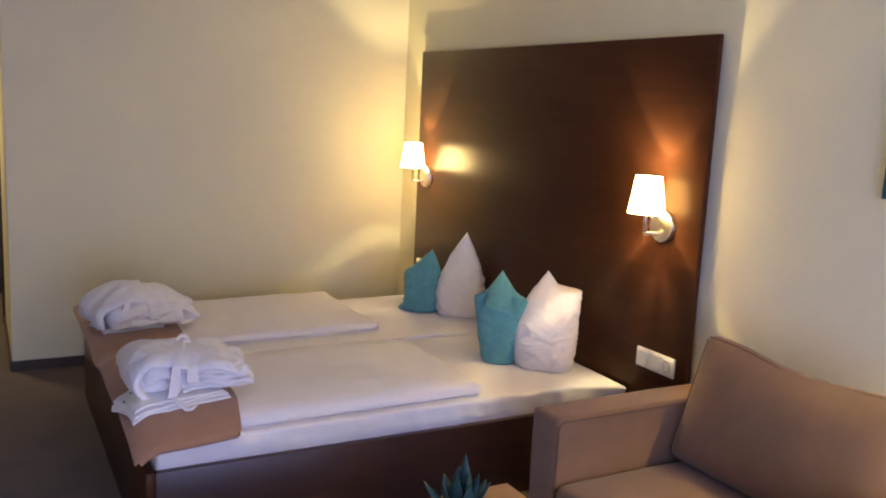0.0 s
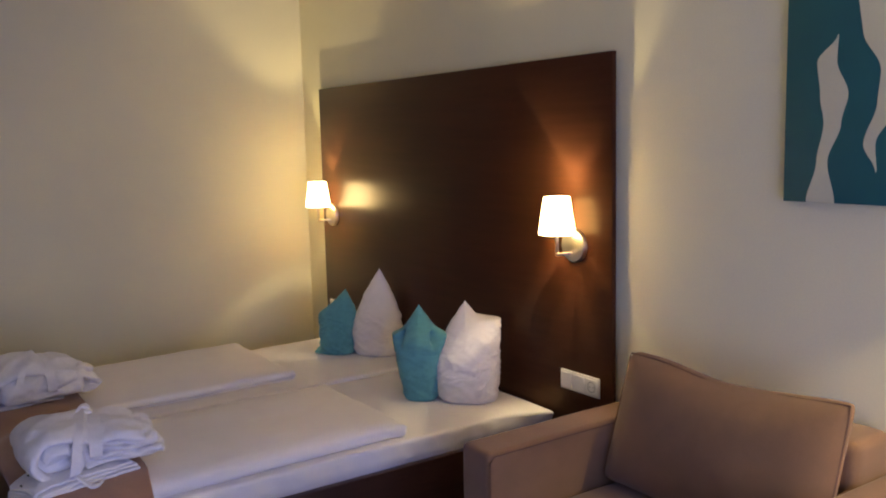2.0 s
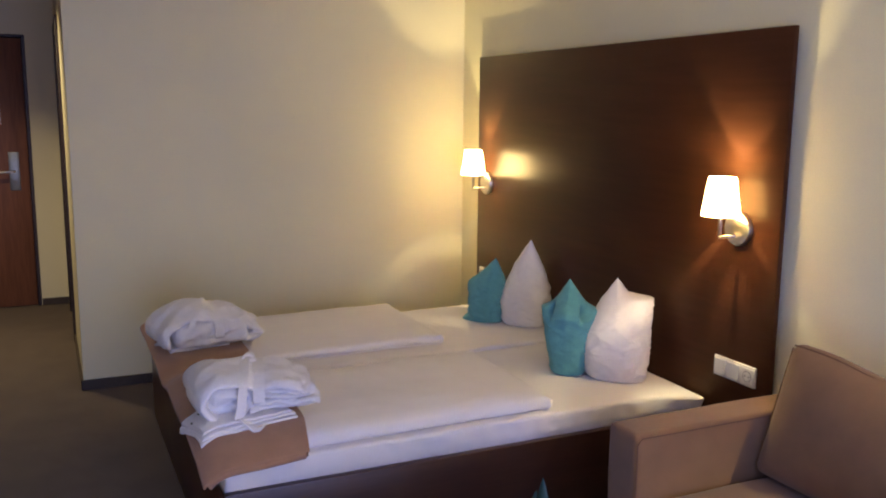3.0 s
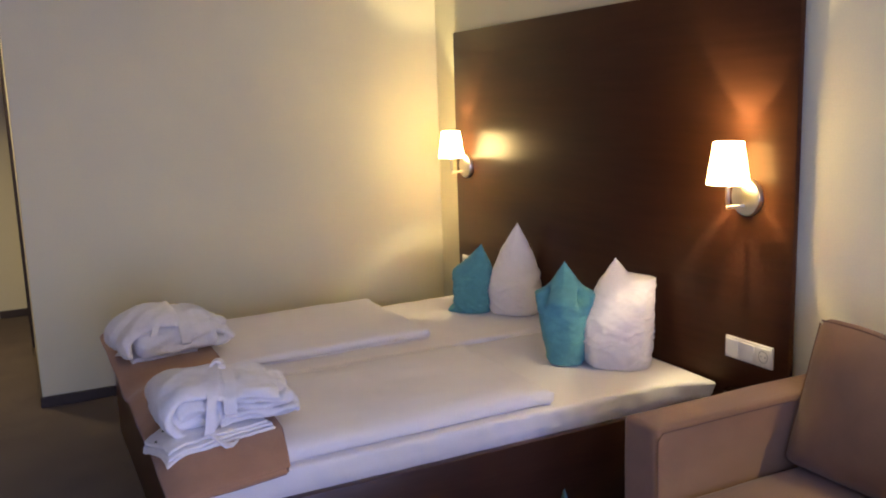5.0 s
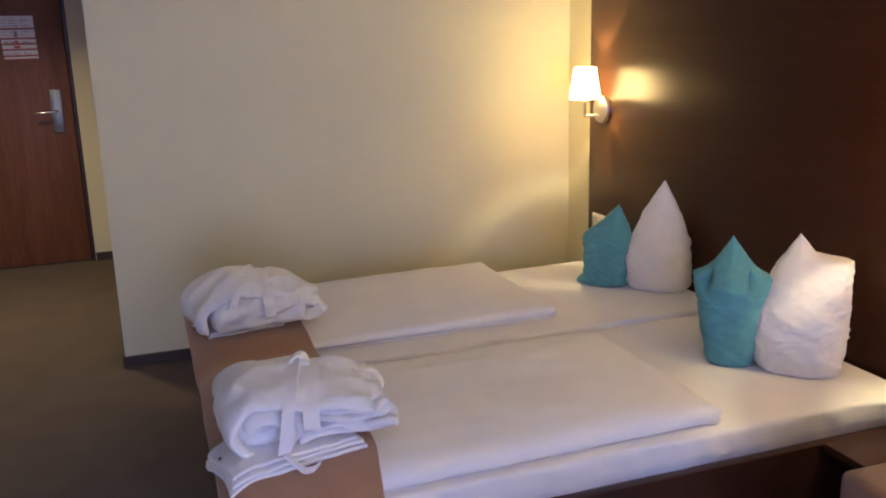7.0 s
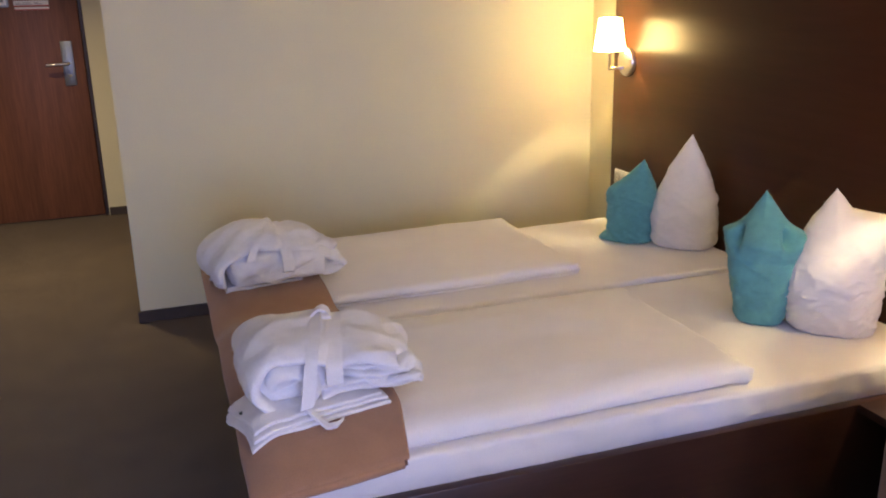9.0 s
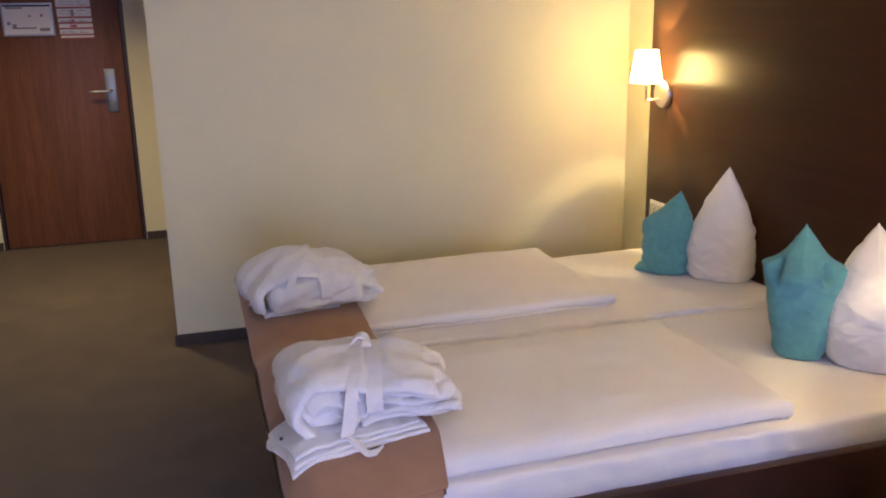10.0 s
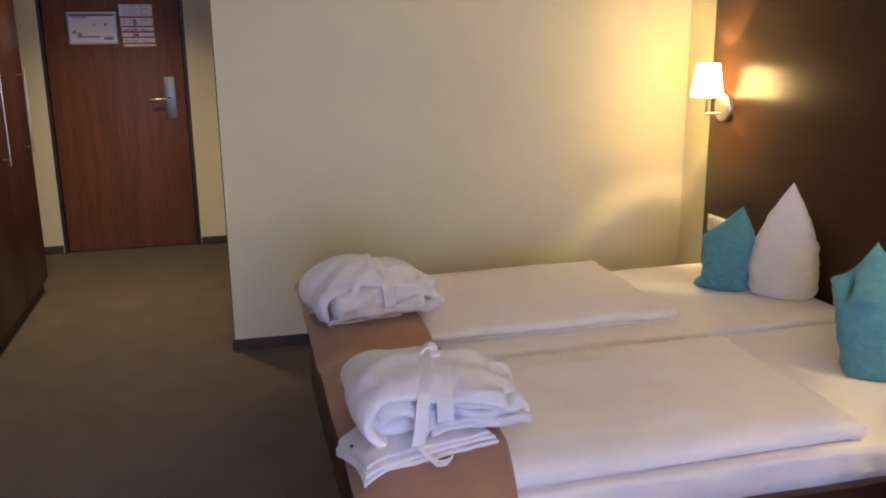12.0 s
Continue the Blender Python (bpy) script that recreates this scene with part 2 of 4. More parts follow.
def wall(name, bm, label):
    return solo(name, bm, PAINT, (0, 0, 0), label, "wall", kind="structure", smooth=False)


solo("floor", box(XL - T, XW + T, YN - T, YD + T, -0.12, 0.0), CARPET, (0, 0, 0), "brown low-pile carpet covering the whole floor", "floor", kind="structure", smooth=False)
solo("ceiling", box(XL - T, XW + T, YN - T, YD + T, ZC, ZC + 0.12), CEIL, (0, 0, 0), "plain white painted ceiling", "ceiling", kind="structure", smooth=False)
wall("wall_east", box(XW, XW + T, YN - T, YB + T, 0, ZC), "cream painted wall behind the headboard")
wall("wall_north", box(XC, XW, YB, YB + T, 0, ZC), "cream painted plaster wall beside the bed")
wall("wall_west", box(XL - T, XL, YN - T, YD + T, 0, ZC), "cream painted side wall")
# passage wall with the bathroom door in it
BY0, BY1, BZ = 6.46, 7.34, 2.03
bm = box(XC, XC + T, YB + T, BY0, 0, ZC)
box(XC, XC + T, BY1, YD, 0, ZC, bm=bm)
box(XC, XC + T, BY0, BY1, BZ, ZC, bm=bm)
wall("wall_passage", bm, "cream painted wall of the narrow entrance passage")
# entrance wall with the door opening
DX0, DX1, DZ = -0.655, 0.256, 2.035
bm = box(XL, DX0, YD, YD + T, 0, ZC)
box(DX1, XC + T, YD, YD + T, 0, ZC, bm=bm)
box(DX0, DX1, YD, YD + T, DZ, ZC, bm=bm)
wall("wall_entrance", bm, "cream painted wall round the entrance door")
# window wall behind the start of the walk
WX0, WX1, WZ0, WZ1 = -0.30, 1.90, 0.10, 1.85
bm = box(XL, WX0, YN - T, YN, 0, ZC)
box(WX1, XW, YN - T, YN, 0, ZC, bm=bm)
box(WX0, WX1, YN - T, YN, 0, WZ0, bm=bm)
box(WX0, WX1, YN - T, YN, WZ1, ZC, bm=bm)
wall("wall_south", bm, "cream painted wall with a wide window opening")


def baseboard(bm):
    return solo("baseboard", bm, SKIRTING, (0, 0, 0), "low dark brown baseboard along the wall", "baseboard", kind="structure", smooth=False)


BH, BT = 0.055, 0.012
baseboard(box(XC - BT, XW - 0.001, YB - BT, YB - 0.0005, 0, BH, 0.003, 1))
baseboard(box(XC - BT, XC - 0.0005, YB - 0.0002, BY0 - 0.055, 0, BH, 0.003, 1))
baseboard(box(XC - BT, XC - 0.0005, BY1 + 0.055, YD - BT - 0.001, 0, BH, 0.003, 1))
baseboard(box(DX1 + 0.004, XC - BT - 0.001, YD - BT, YD - 0.0005, 0, BH, 0.003, 1))
baseboard(box(XL + 0.001, DX0 - 0.004, YD - BT, YD - 0.0005, 0, BH, 0.003, 1))
baseboard(box(XW - BT, XW - 0.0005, YN, YB - BT - 0.001, 0, BH, 0.003, 1))


def entrance_door():
    d = thing("door_1", (-0.2, YD, 0), "closed reddish-brown veneered entrance door in a dark frame", "door", kind="structure")
    part("door_leaf", box(-0.626, 0.229, YD + 0.012, YD + 0.055, 0.006, 2.008, 0.003, 2), MAHOGANY, d)
    bm = box(DX0 + 0.001, -0.630, YD - 0.008, YD + 0.08, 0, DZ - 0.002, 0.003, 1)
    part("door_frame", bm, DARKTRIM, d, "dark brown door frame")
    part("door_frame", box(0.233, DX1 - 0.001, YD - 0.008, YD + 0.08, 0, DZ - 0.002, 0.003, 1), DARKTRIM, d, "dark brown door frame")
    part("door_frame", box(-0.630, 0.233, YD - 0.008, YD + 0.08, 2.012, DZ - 0.002, 0.003, 1), DARKTRIM, d, "dark brown door frame")
    h = part("lock_plate", box(0.094, 0.166, YD + 0.002, YD + 0.014, 0.893, 1.177, 0.004, 2), STEEL, d, "brushed steel lock plate")
    bm = tube([(0.132, YD + 0.004, 1.035), (0.132, YD - 0.045, 1.035), (0.124, YD - 0.053, 1.035), (0.03, YD - 0.053, 1.032), (0.0, YD - 0.047, 1.03)], 0.0095, 10)
    part("lever_handle", bm, CHROME, h)
    bm = revolve(0, 0, [(0.011, -0.004), (0.011, 0.004), (0.006, 0.006)], 16)
    bmesh.ops.rotate(bm, cent=(0, 0, 0), matrix=Matrix.Rotation(radians(90), 3, "X"), verts=bm.verts)
    bmesh.ops.translate(bm, vec=(0.133, YD, 0.955), verts=bm.verts)
    part("key_cylinder", bm, GREYPLASTIC, h)
    bmesh_close = box(DX0, DX1, YD + 0.082, YD + 0.1, 0, DZ)
    part("backing", bmesh_close, DARKTRIM, d)
    return d


entrance_door()


def bathroom_door():
    d = thing("door_2", (XC, 6.9, 0), "closed inner door in a dark brown frame, seen edge-on", "door", kind="structure")
    part("door_leaf", box(XC + 0.02, XC + 0.06, BY0 + 0.02, BY1 - 0.02, 0.006, BZ - 0.02, 0.003, 1), MAHOGANY, d)
    part("door_frame", box(XC - 0.016, XC + 0.10, BY0 - 0.05, BY0 + 0.018, 0, BZ + 0.05, 0.003, 1), DARKTRIM, d)
    part("door_frame", box(XC - 0.016, XC + 0.10, BY1 - 0.018, BY1 + 0.05, 0, BZ + 0.05, 0.003, 1), DARKTRIM, d)
    part("door_frame", box(XC - 0.016, XC + 0.10, BY0 + 0.018, BY1 - 0.018, BZ - 0.018, BZ + 0.05, 0.003, 1), DARKTRIM, d)


bathroom_door()


def downlight():
    d = thing("ceiling_light", (-0.1, 6.25, ZC - 0.02), "round recessed downlight in the passage ceiling", "ceiling light")
    part("ring", revolve(-0.1, 6.25, [(0.125, ZC), (0.125, ZC - 0.012), (0.118, ZC - 0.02), (0.108, ZC - 0.02), (0.108, ZC)], 32, closed=True), WHITEPLASTIC, d)


downlight()

# ---- bed ----
BX0, BX1, BY_N, BY_F, RAIL_Z, MAT_Z = 0.765, 2.695, 3.048, 4.80, 0.318, 0.408


def bed():
    b = thing("bed", (1.73, 3.93, 0), "low double bed frame of dark wenge wood against the headboard", "bed")
    part("side_rail", box(BX0 + 0.03, BX1, BY_N, BY_N + 0.03, 0.0, RAIL_Z, 0.003, 2), WENGE_X, b)
    part("side_rail", box(BX0 + 0.03, BX1, BY_F - 0.03, BY_F, 0.0, RAIL_Z, 0.003, 2), WENGE_X, b)
    part("foot_board", box(BX0, BX0 + 0.03, BY_N, BY_F, 0.0, RAIL_Z, 0.003, 2), WENGE, b)
    part("slat_base", box(BX0 + 0.032, BX1 - 0.02, BY_N + 0.032, BY_F - 0.032, 0.18, 0.225, 0.004, 1), BEECH, b)
    return b


bed()


def mattress(y0, y1, top, seed, flare=False):
    def sag(p, u, v, w):
        if w > 0.5:
            p.z += 0.004 * noise.noise(Vector((p.x * 2.3, p.y * 2.3, seed)))
            p.z += 0.0015 * (1 - 2 * abs(noise.noise(Vector((p.x * 7 + p.y * 3, p.y * 5, seed)))))
        # the sheet's loose corner by the headboard
        if flare:
            f = min(1.0, max(0.0, (u - 0.72) / 0.28))
            g = max(0.0, -v) ** 3 * min(1.0, max(0.0, (p.z - 0.312) / 0.03))
            low = min(1.0, max(0.0, (0.400 - p.z) / 0.06))
            p.y -= (0.072 - 0.010 * low) * f * f * g
            p.z -= 0.004 * f * f * g
            p.y += 0.016 * f * g * low * (1 - 2 * abs(noise.noise(Vector((p.x * 26 - p.z * 34, p.z * 4, seed)))))
            p.y += 0.006 * f * g * noise.noise(Vector((p.x * 60 - p.z * 70, p.z * 8, seed)))
        # the side swells over the rail
        if flare and v < -0.5:
            p.y -= 0.014 * min(1.0, max(0.0, (p.z - 0.319) / 0.012)) * (-v)
        # gathered tucks along the near side
        if v < -0.9 or v > 0.9:
            p.y += 0.006 * noise.noise(Vector((p.x * 14, p.z * 9 + p.x * 9, seed))) + 0.004 * (1 - 2 * abs(noise.noise(Vector((p.x * 6 + p.z * 16, p.z * 20, seed)))))
        return p
    bm = soft_box(BX0 + 0.036, BX1 - 0.012, y0, y1, 0.226, top, 0.015, (170, 20, 9), 0.0, shape=sag)
    m = thing("mattress", ((BX0 + BX1) / 2, (y0 + y1) / 2, 0.226), "mattress in a smooth white fitted sheet on the bed frame", "mattress", "mattresses")
    part("sheet_cover", bm, LINEN, m)
    return m


mattress(BY_N + 0.030, 3.925, MAT_Z, 3.0, True)
mattress(3.932, BY_F - 0.034, MAT_Z + 0.012, 8.0)


def duvet(x0, x1, y0, y1, z0, z1, seed):
    def puff(p, u, v, w):
        edge = max(abs(u), abs(v))
        lift = 1 - 0.22 * max(0.0, edge - 0.6) / 0.4
        p.z = z0 + (p.z - z0) * lift
        p.z += (0.006 * noise.noise(Vector((p.x * 3.2, p.y * 4.5, seed))) if w > -0.2 else 0)
        if w > 0.5:
            p.z += 0.0028 * (1 - 2 * abs(noise.noise(Vector((p.x * 4 + p.y * 2, p.y * 9 - p.x * 2, seed)))))
        p.y += 0.012 * noise.noise(Vector((p.x * 2.5, seed, 0.3))) * (1 if v < 0 else 0.5)
        p.z -= 0.012 * max(0.0, (-v - 0.85) / 0.15) * (y0 < 3.5)
        # puckered corners, and slanting drag folds that run from them along the rim
        corner = max(0.0, abs(u) - 0.9) * max(0.0, abs(v) - 0.8) * 50
        p.z += 0.016 * corner * noise.noise(Vector((p.x * 40, p.y * 40, seed)))
        p.x += 0.022 * corner * (0.3 + noise.noise(Vector((p.y * 30, p.z * 60, seed))))
        p.y -= 0.012 * corner * (v < 0)
        rim = max(0.0, abs(v) - 0.86) / 0.14 * max(0.0, u - 0.55) / 0.45
        p.y += 0.012 * rim * (1 - 2 * abs(noise.noise(Vector((p.x * 16 + p.z * 30, p.z * 9, seed)))))
        p.z += 0.004 * rim * noise.noise(Vector((p.x * 22, p.y * 14, seed)))
        return p
    d = thing("folded_duvet", ((x0 + x1) / 2, (y0 + y1) / 2, z0), "folded white cotton duvet lying flat on the mattress", "duvet", "folded duvets")
    zm = z0 + 0.16 * (z1 - z0)
    part("lower_layer", soft_box(x0 + 0.006, x1 - 0.010, y0 + 0.010, y1 - 0.006, z0, zm, 0.0045, (50, 34, 2), 0.0015, 14, seed, puff), LINEN, d)
    part("upper_layer", soft_box(x0, x1, y0, y1, zm + 0.0006, z1, 0.027, (60, 40, 5), 0.0015, 14, seed, puff), LINEN, d)
    return d


duvet(0.80, 2.030, 3.096, 3.77, MAT_Z + 0.001, MAT_Z + 0.072, 2.0)
duvet(0.80, 2.02, 4.06, 4.79, MAT_Z + 0.013, MAT_Z + 0.066, 5.0)


def foot_throw():
    t = thing("bed_throw", (0.9, 3.9, MAT_Z + 0.07), "folded brown fleece blanket laid across the foot of the bed", "blanket")

    def drape(p, u, v, w):
        # lies over the duvets and sinks between and beyond them
        hollow = math.exp(-((p.y - 3.92) / 0.10) ** 2) * 0.028
        near = max(0.0, (3.18 - p.y) / 0.2)
        foot = max(0.0, (0.80 - p.x) / 0.09)
        p.z -= hollow + 0.062 * near * near + 0.045 * foot * foot
        p.x -= 0.030 * max(0.0, u) * near
        p.y += 0.032 * u * min(1.0, near)
        p.z += 0.005 * noise.noise(Vector((p.x * 6, p.y * 5, 1.0)))
        p.x += 0.012 * noise.noise(Vector((p.y * 3.0, 4.0, 0)))
        return p
    z = MAT_Z + 0.068
    part("lower_fold", soft_box(0.722, 1.088, 2.995, 4.80, z, z + 0.011, 0.005, (22, 70, 1), 0.001, 20, 1.0, drape), THROW, t)
    part("upper_fold", soft_box(0.715, 1.095, 2.985, 4.80, z + 0.0115, z + 0.024, 0.006, (22, 70, 1), 0.001, 20, 1.0, drape), THROW, t)
    pts = []
    for k in range(34):
        q = Vector((0.730 + 0.345 * k / 33, 2.990, z + 0.006))
        pts.append(drape(q, (q.x - 0.905) / 0.19, -1, 0))
    part("folded_end", tube(pts, 0.0125, 10), THROW, t)
    # Dark ribbon that paints in the shade inside the rolled end.
    end = pts[-1]
    curl = [end + Vector((0.004, 0.010 * math.cos(a) * (1 - a / 9), 0.010 * math.sin(a) * (1 - a / 9))) for a in [0.35 * k for k in range(20)]]
    part("curl_shade", ribbon(curl, (0.005, 0, 0), 0.002), PIPING, t, "shade inside the rolled end, drawn as a dark curl")


foot_throw()


# ---- headboard, lamps and sockets ----
HB0, HB1, HBZ = 2.693, 5.061, 1.826


def headboard():
    h = thing("headboard", (XH + 0.03, 3.877, 0), "tall dark wenge veneer headboard panel fixed to the wall", "headboard")
    part("panel", box(XH, XH + 0.022, HB0, HB1, 0.0, HBZ, 0.002, 2), WENGE, h)
    part("batten", box(XH + 0.022, XW - 0.001, HB0 + 0.06, HB1 - 0.06, 0.0, HBZ - 0.06), DARKTRIM, h)


headboard()


def wall_lamp(y, x_wall, group="bedside wall lamps", up=0.0, out=LAMP_OUT, r0=0.070, r1=0.050, z0=1.150, z1=1.292, ring=True):
    lamp = thing("wall_lamp", (x_wall, y, 1.10 + up), "lit wall lamp with white tapered shade on a nickel bracket", "wall lamp", group)
    xs = x_wall - out
    bm = revolve(0, 0, [(0.066, 0.0), (0.066, 0.010), (0.062, 0.018), (0.050, 0.023), (0.0005, 0.025)], 36)
    bmesh.ops.rotate(bm, cent=(0, 0, 0), matrix=Matrix.Rotation(radians(-90), 3, "Y"), verts=bm.verts)
    bmesh.ops.translate(bm, vec=(x_wall - 0.0005, y, 1.098 + up), verts=bm.verts)
    part("wall_plate", bm, CHROME, lamp)
    part("bracket", box(xs - 0.006, x_wall - 0.02, y - 0.004, y + 0.004, 1.064 + up, 1.076 + up, 0.002, 1), CHROME, lamp)
    part("upright", box(xs - 0.0062, xs + 0.0062, y - 0.0062, y + 0.0062, 1.0765 + up, z0 + 0.028, 0.002, 1), CHROME, lamp)
    # thin open shade with its rims
    prof = [(r0, z0), (r0 + 0.0008, z0 + 0.006), (r1 + 0.0008, z1 - 0.005), (r1, z1), (r1 - 0.002, z1), (r0 - 0.002, z0), (r0, z0)]
    part("shade", revolve(xs, y, prof, 40, closed=True), SHADE, lamp, "white fabric shade glowing warm")
    # Unseen rings, added to dim the downward beam except for a thin arc.
    if ring:
        for ra, rb in ((0.022, 0.0476), (0.0522, 0.0692)):
            part("added_light_ring", revolve(xs, y, [(ra, 1.1515), (rb, 1.1515), (rb, 1.1530), (ra, 1.1530), (ra, 1.1515)], 40, closed=True), ADDED_FROST, lamp, "unseen frosted ring added under the shade to shape its light")
    part("bulb_holder", revolve(xs, y, [(0.006, z0 + 0.028), (0.007, z0 + 0.031), (0.007, z0 + 0.037), (0.006, z0 + 0.039)], 16), WHITEPLASTIC, lamp)
    return lamp


wall_lamp(LAMP_Y[0], XH)
wall_lamp(LAMP_Y[1], XH)
wall_lamp(LAMP_Y[2], XW, "wall lamps over the armchair", 0.14, 0.16, 0.100, 0.086, 1.265, 1.375, False)


def socket_strip(y0, y1, socket_low):
    """Three-gang plate: two rockers and one round socket, which sits at the low-y end or the high-y end."""
    z0, z1 = 0.511, 0.590
    s = thing("socket_strip", (XH, (y0 + y1) / 2, z0), "white three-gang switch and socket plate on the headboard", "socket", "switch plates")
    part("plate", box(XH - 0.010, XH - 0.0003, y0, y1, z0, z1, 0.003, 2), WHITEPLASTIC, s)
    w = (y1 - y0) / 3
    for k in range(3):
        a, b = y0 + k * w + 0.006, y0 + (k + 1) * w - 0.006
        is_socket = k == (0 if socket_low else 2)
        if not is_socket:
            part("rocker", box(XH - 0.0145, XH - 0.0100, a, b, z0 + 0.009, z1 - 0.009, 0.0015, 1), WHITEPLASTIC, s)
        else:
            part("socket_insert", box(XH - 0.0135, XH - 0.0100, a, b, z0 + 0.009, z1 - 0.009, 0.0015, 1), WHITEPLASTIC, s)
            cy, cz = (a + b) / 2, (z0 + z1) / 2
            bm = revolve(0, 0, [(0.0215, 0.0), (0.0215, 0.0012), (0.019, 0.0012), (0.019, 0.0)], 24, closed=True)
            bmesh.ops.rotate(bm, cent=(0, 0, 0), matrix=Matrix.Rotation(radians(-90), 3, "Y"), verts=bm.verts)
            bmesh.ops.translate(bm, vec=(XH - 0.0136, cy, cz), verts=bm.verts)
            part("socket_rim", bm, GREYPLASTIC, s)
            for side in (-1, 1):
                bm = revolve(0, 0, [(0.003, 0.0), (0.003, 0.0012)], 10)
                bmesh.ops.rotate(bm, cent=(0, 0, 0), matrix=Matrix.Rotation(radians(-90), 3, "Y"), verts=bm.verts)
                bmesh.ops.translate(bm, vec=(XH - 0.0136, cy + side * 0.0095, cz), verts=bm.verts)
                part("pin_hole", bm, GREYPLASTIC, s)


socket_strip(2.754, 2.971, True)
socket_strip(4.797, 5.007, False)


# ---- bedside shelf with a glass ----
def bedside_shelf():
    s = thing("bedside_shelf", (2.52, 2.87, 0), "small dark wood bedside shelf joined to the bed rail", "nightstand")
    part("shelf_top", box(2.335, XH - 0.003, 2.70, BY_N - 0.002, 0.298, 0.322, 0.002, 2), WENGE_X, s)
    part("side_panel", box(2.36, XH - 0.003, 2.705, 2.725, 0.0, 0.297, 0.002, 1), WENGE_X, s)


bedside_shelf()


def tumbler():
    prof = [(0.027, 0.3225), (0.031, 0.325), (0.036, 0.410), (0.0335, 0.410), (0.028, 0.332), (0.0005, 0.330)]
    solo("drinking_glass", revolve(2.659, 2.890, prof, 28), GLASS, (2.659, 2.890, 0.3225), "clear drinking glass standing on the bedside shelf", "glass")


tumbler()


# ---- pillows ----
def standing_pillow(name, mat, cx, cy, turn, a, b, height, tip, label, seed, ears=0.0, corner=None, wrinkle=0.006, full=0.42, sharp=1.7, base=0.9, square=0.0, foot=0.0):
    """A pillow set on end and pinched to a point. turn: degrees of its wide axis; tip: where the point leans, along and across that axis."""
    z0 = MAT_Z + 0.002 if cy < 3.93 else MAT_Z + 0.014
    ca, sa = math.cos(radians(turn)), math.sin(radians(turn))
    rings = []
    levels, sides = 80, 120

    def ridged(v):
        return 1 - 2 * abs(noise.noise(v))

    for k in range(levels + 1):
        h = k / levels
        if h < full:
            s = base + (1 - base) * math.sin(h / full * math.pi / 2)
            s *= 0.88 + 0.12 * math.sqrt(max(0.0, 1 - max(0.0, 1 - h / 0.09) ** 2))
        else:
            s = max(0.012, 1 - ((h - full) / (1 - full)) ** sharp)
        if ears:
            if h < 0.62:
                s = base + (1 - base) * (h / 0.62) ** 0.85
                s *= 0.88 + 0.12 * math.sqrt(max(0.0, 1 - max(0.0, 1 - h / 0.09) ** 2))
            else:
                s = max(0.012, 1 - ((h - 0.62) / 0.38) ** 0.92)
        right = s
        if square:
            # one side runs straight up to a sharp corner
            right = 0.90 + 0.15 * (h / square) ** 1.2 if h < square else max(s, 1.05 - (h - square) / (1 - square) * 3.2)
        lean = max(0.0, (h - 0.25) / 0.75) ** 1.4
        ring = []
        for q in range(sides):
            th = 2 * math.pi * q / sides
            c, sn = math.cos(th), math.sin(th)
            e = 0.82 if h < 0.5 else 0.9
            u = math.copysign(abs(c) ** e, c)
            v = math.copysign(abs(sn) ** e, sn)
            # a seam that runs down from the point
            ridge = 1 + 0.22 * max(0.0, h - 0.35) * math.exp(-abs(th - 1.5 * math.pi) / 0.22)
            r = s * ridge
            if square:
                r += (right - s) * max(0.0, c) ** 2.2
            if ears:
                # a gusset in front, hollows beside it, and the puffed ears outside
                gusset = math.exp(-(c / 0.40) ** 2) * math.exp(-((h - 0.68) / 0.075) ** 2) * (sn < 0)
                hollow = math.exp(-((abs(c) - 0.76) / 0.17) ** 2) * math.exp(-((h - 0.665 - 0.20 * (abs(c) - 0.7)) / 0.046) ** 2) * (sn < 0.1)
                ear = max(0.0, abs(c) - 0.80) / 0.20 * math.exp(-((h - 0.70) / 0.050) ** 2)
                r *= 1 + 0.20 * gusset - 0.66 * hollow + 0.40 * ear
            x, y = a * r * u, b * r * v
            z = height * h
            x += tip[0] * lean
            y += tip[1] * lean
            if corner:
                # a second, lower corner of the pillow
                w = math.exp(-((h - corner[1]) / 0.12) ** 2) * max(0.0, c * corner[0]) ** 3
                x += corner[2] * w * corner[0]
                z += corner[3] * w
            x -= foot * math.exp(-(h / 0.09) ** 2) * max(0.0, -c) ** 4
            big = noise.noise(Vector((x * 8, y * 8, z * 10 + seed)))
            # drag folds run aslant and across the cloth
            f1 = ridged(Vector((x * 5 + seed, y * 5, z * 26 + x * 14)))
            f2 = ridged(Vector((x * 16 - seed, y * 16, z * 42 - x * 30)))
            f3 = ridged(Vector((x * 40, y * 40 + seed, z * 60)))
            low = 1.0 + 0.8 * math.exp(-(h / 0.15) ** 2)
            warp = noise.noise(Vector((x * 11, y * 11, z * 11 - seed)))
            crease = max(0.0, 1 - 3.2 * abs(noise.noise(Vector((x * 7 - seed, y * 7, z * 22 + x * 10 + 1.2 * warp))))) ** 1.5
            d = 0.45 * big + 0.30 * f1 * low + 0.30 * f2 * (1.7 if square and c > 0.0 else 1.0) + 0.16 * f3 + 0.34 * crease * (1.5 if square and c > 0.2 else 1.0)
            g = 1 + wrinkle * d / max(a, b)
            x, y = x * g, y * g
            ring.append((cx + ca * x - sa * y, cy + sa * x + ca * y, z0 + z))
        rings.append(ring)
    t = thing(name, (cx, cy, z0), label, "pillow", "pillows on the bed")
    part("cover", loft(rings), mat, t)
    return t


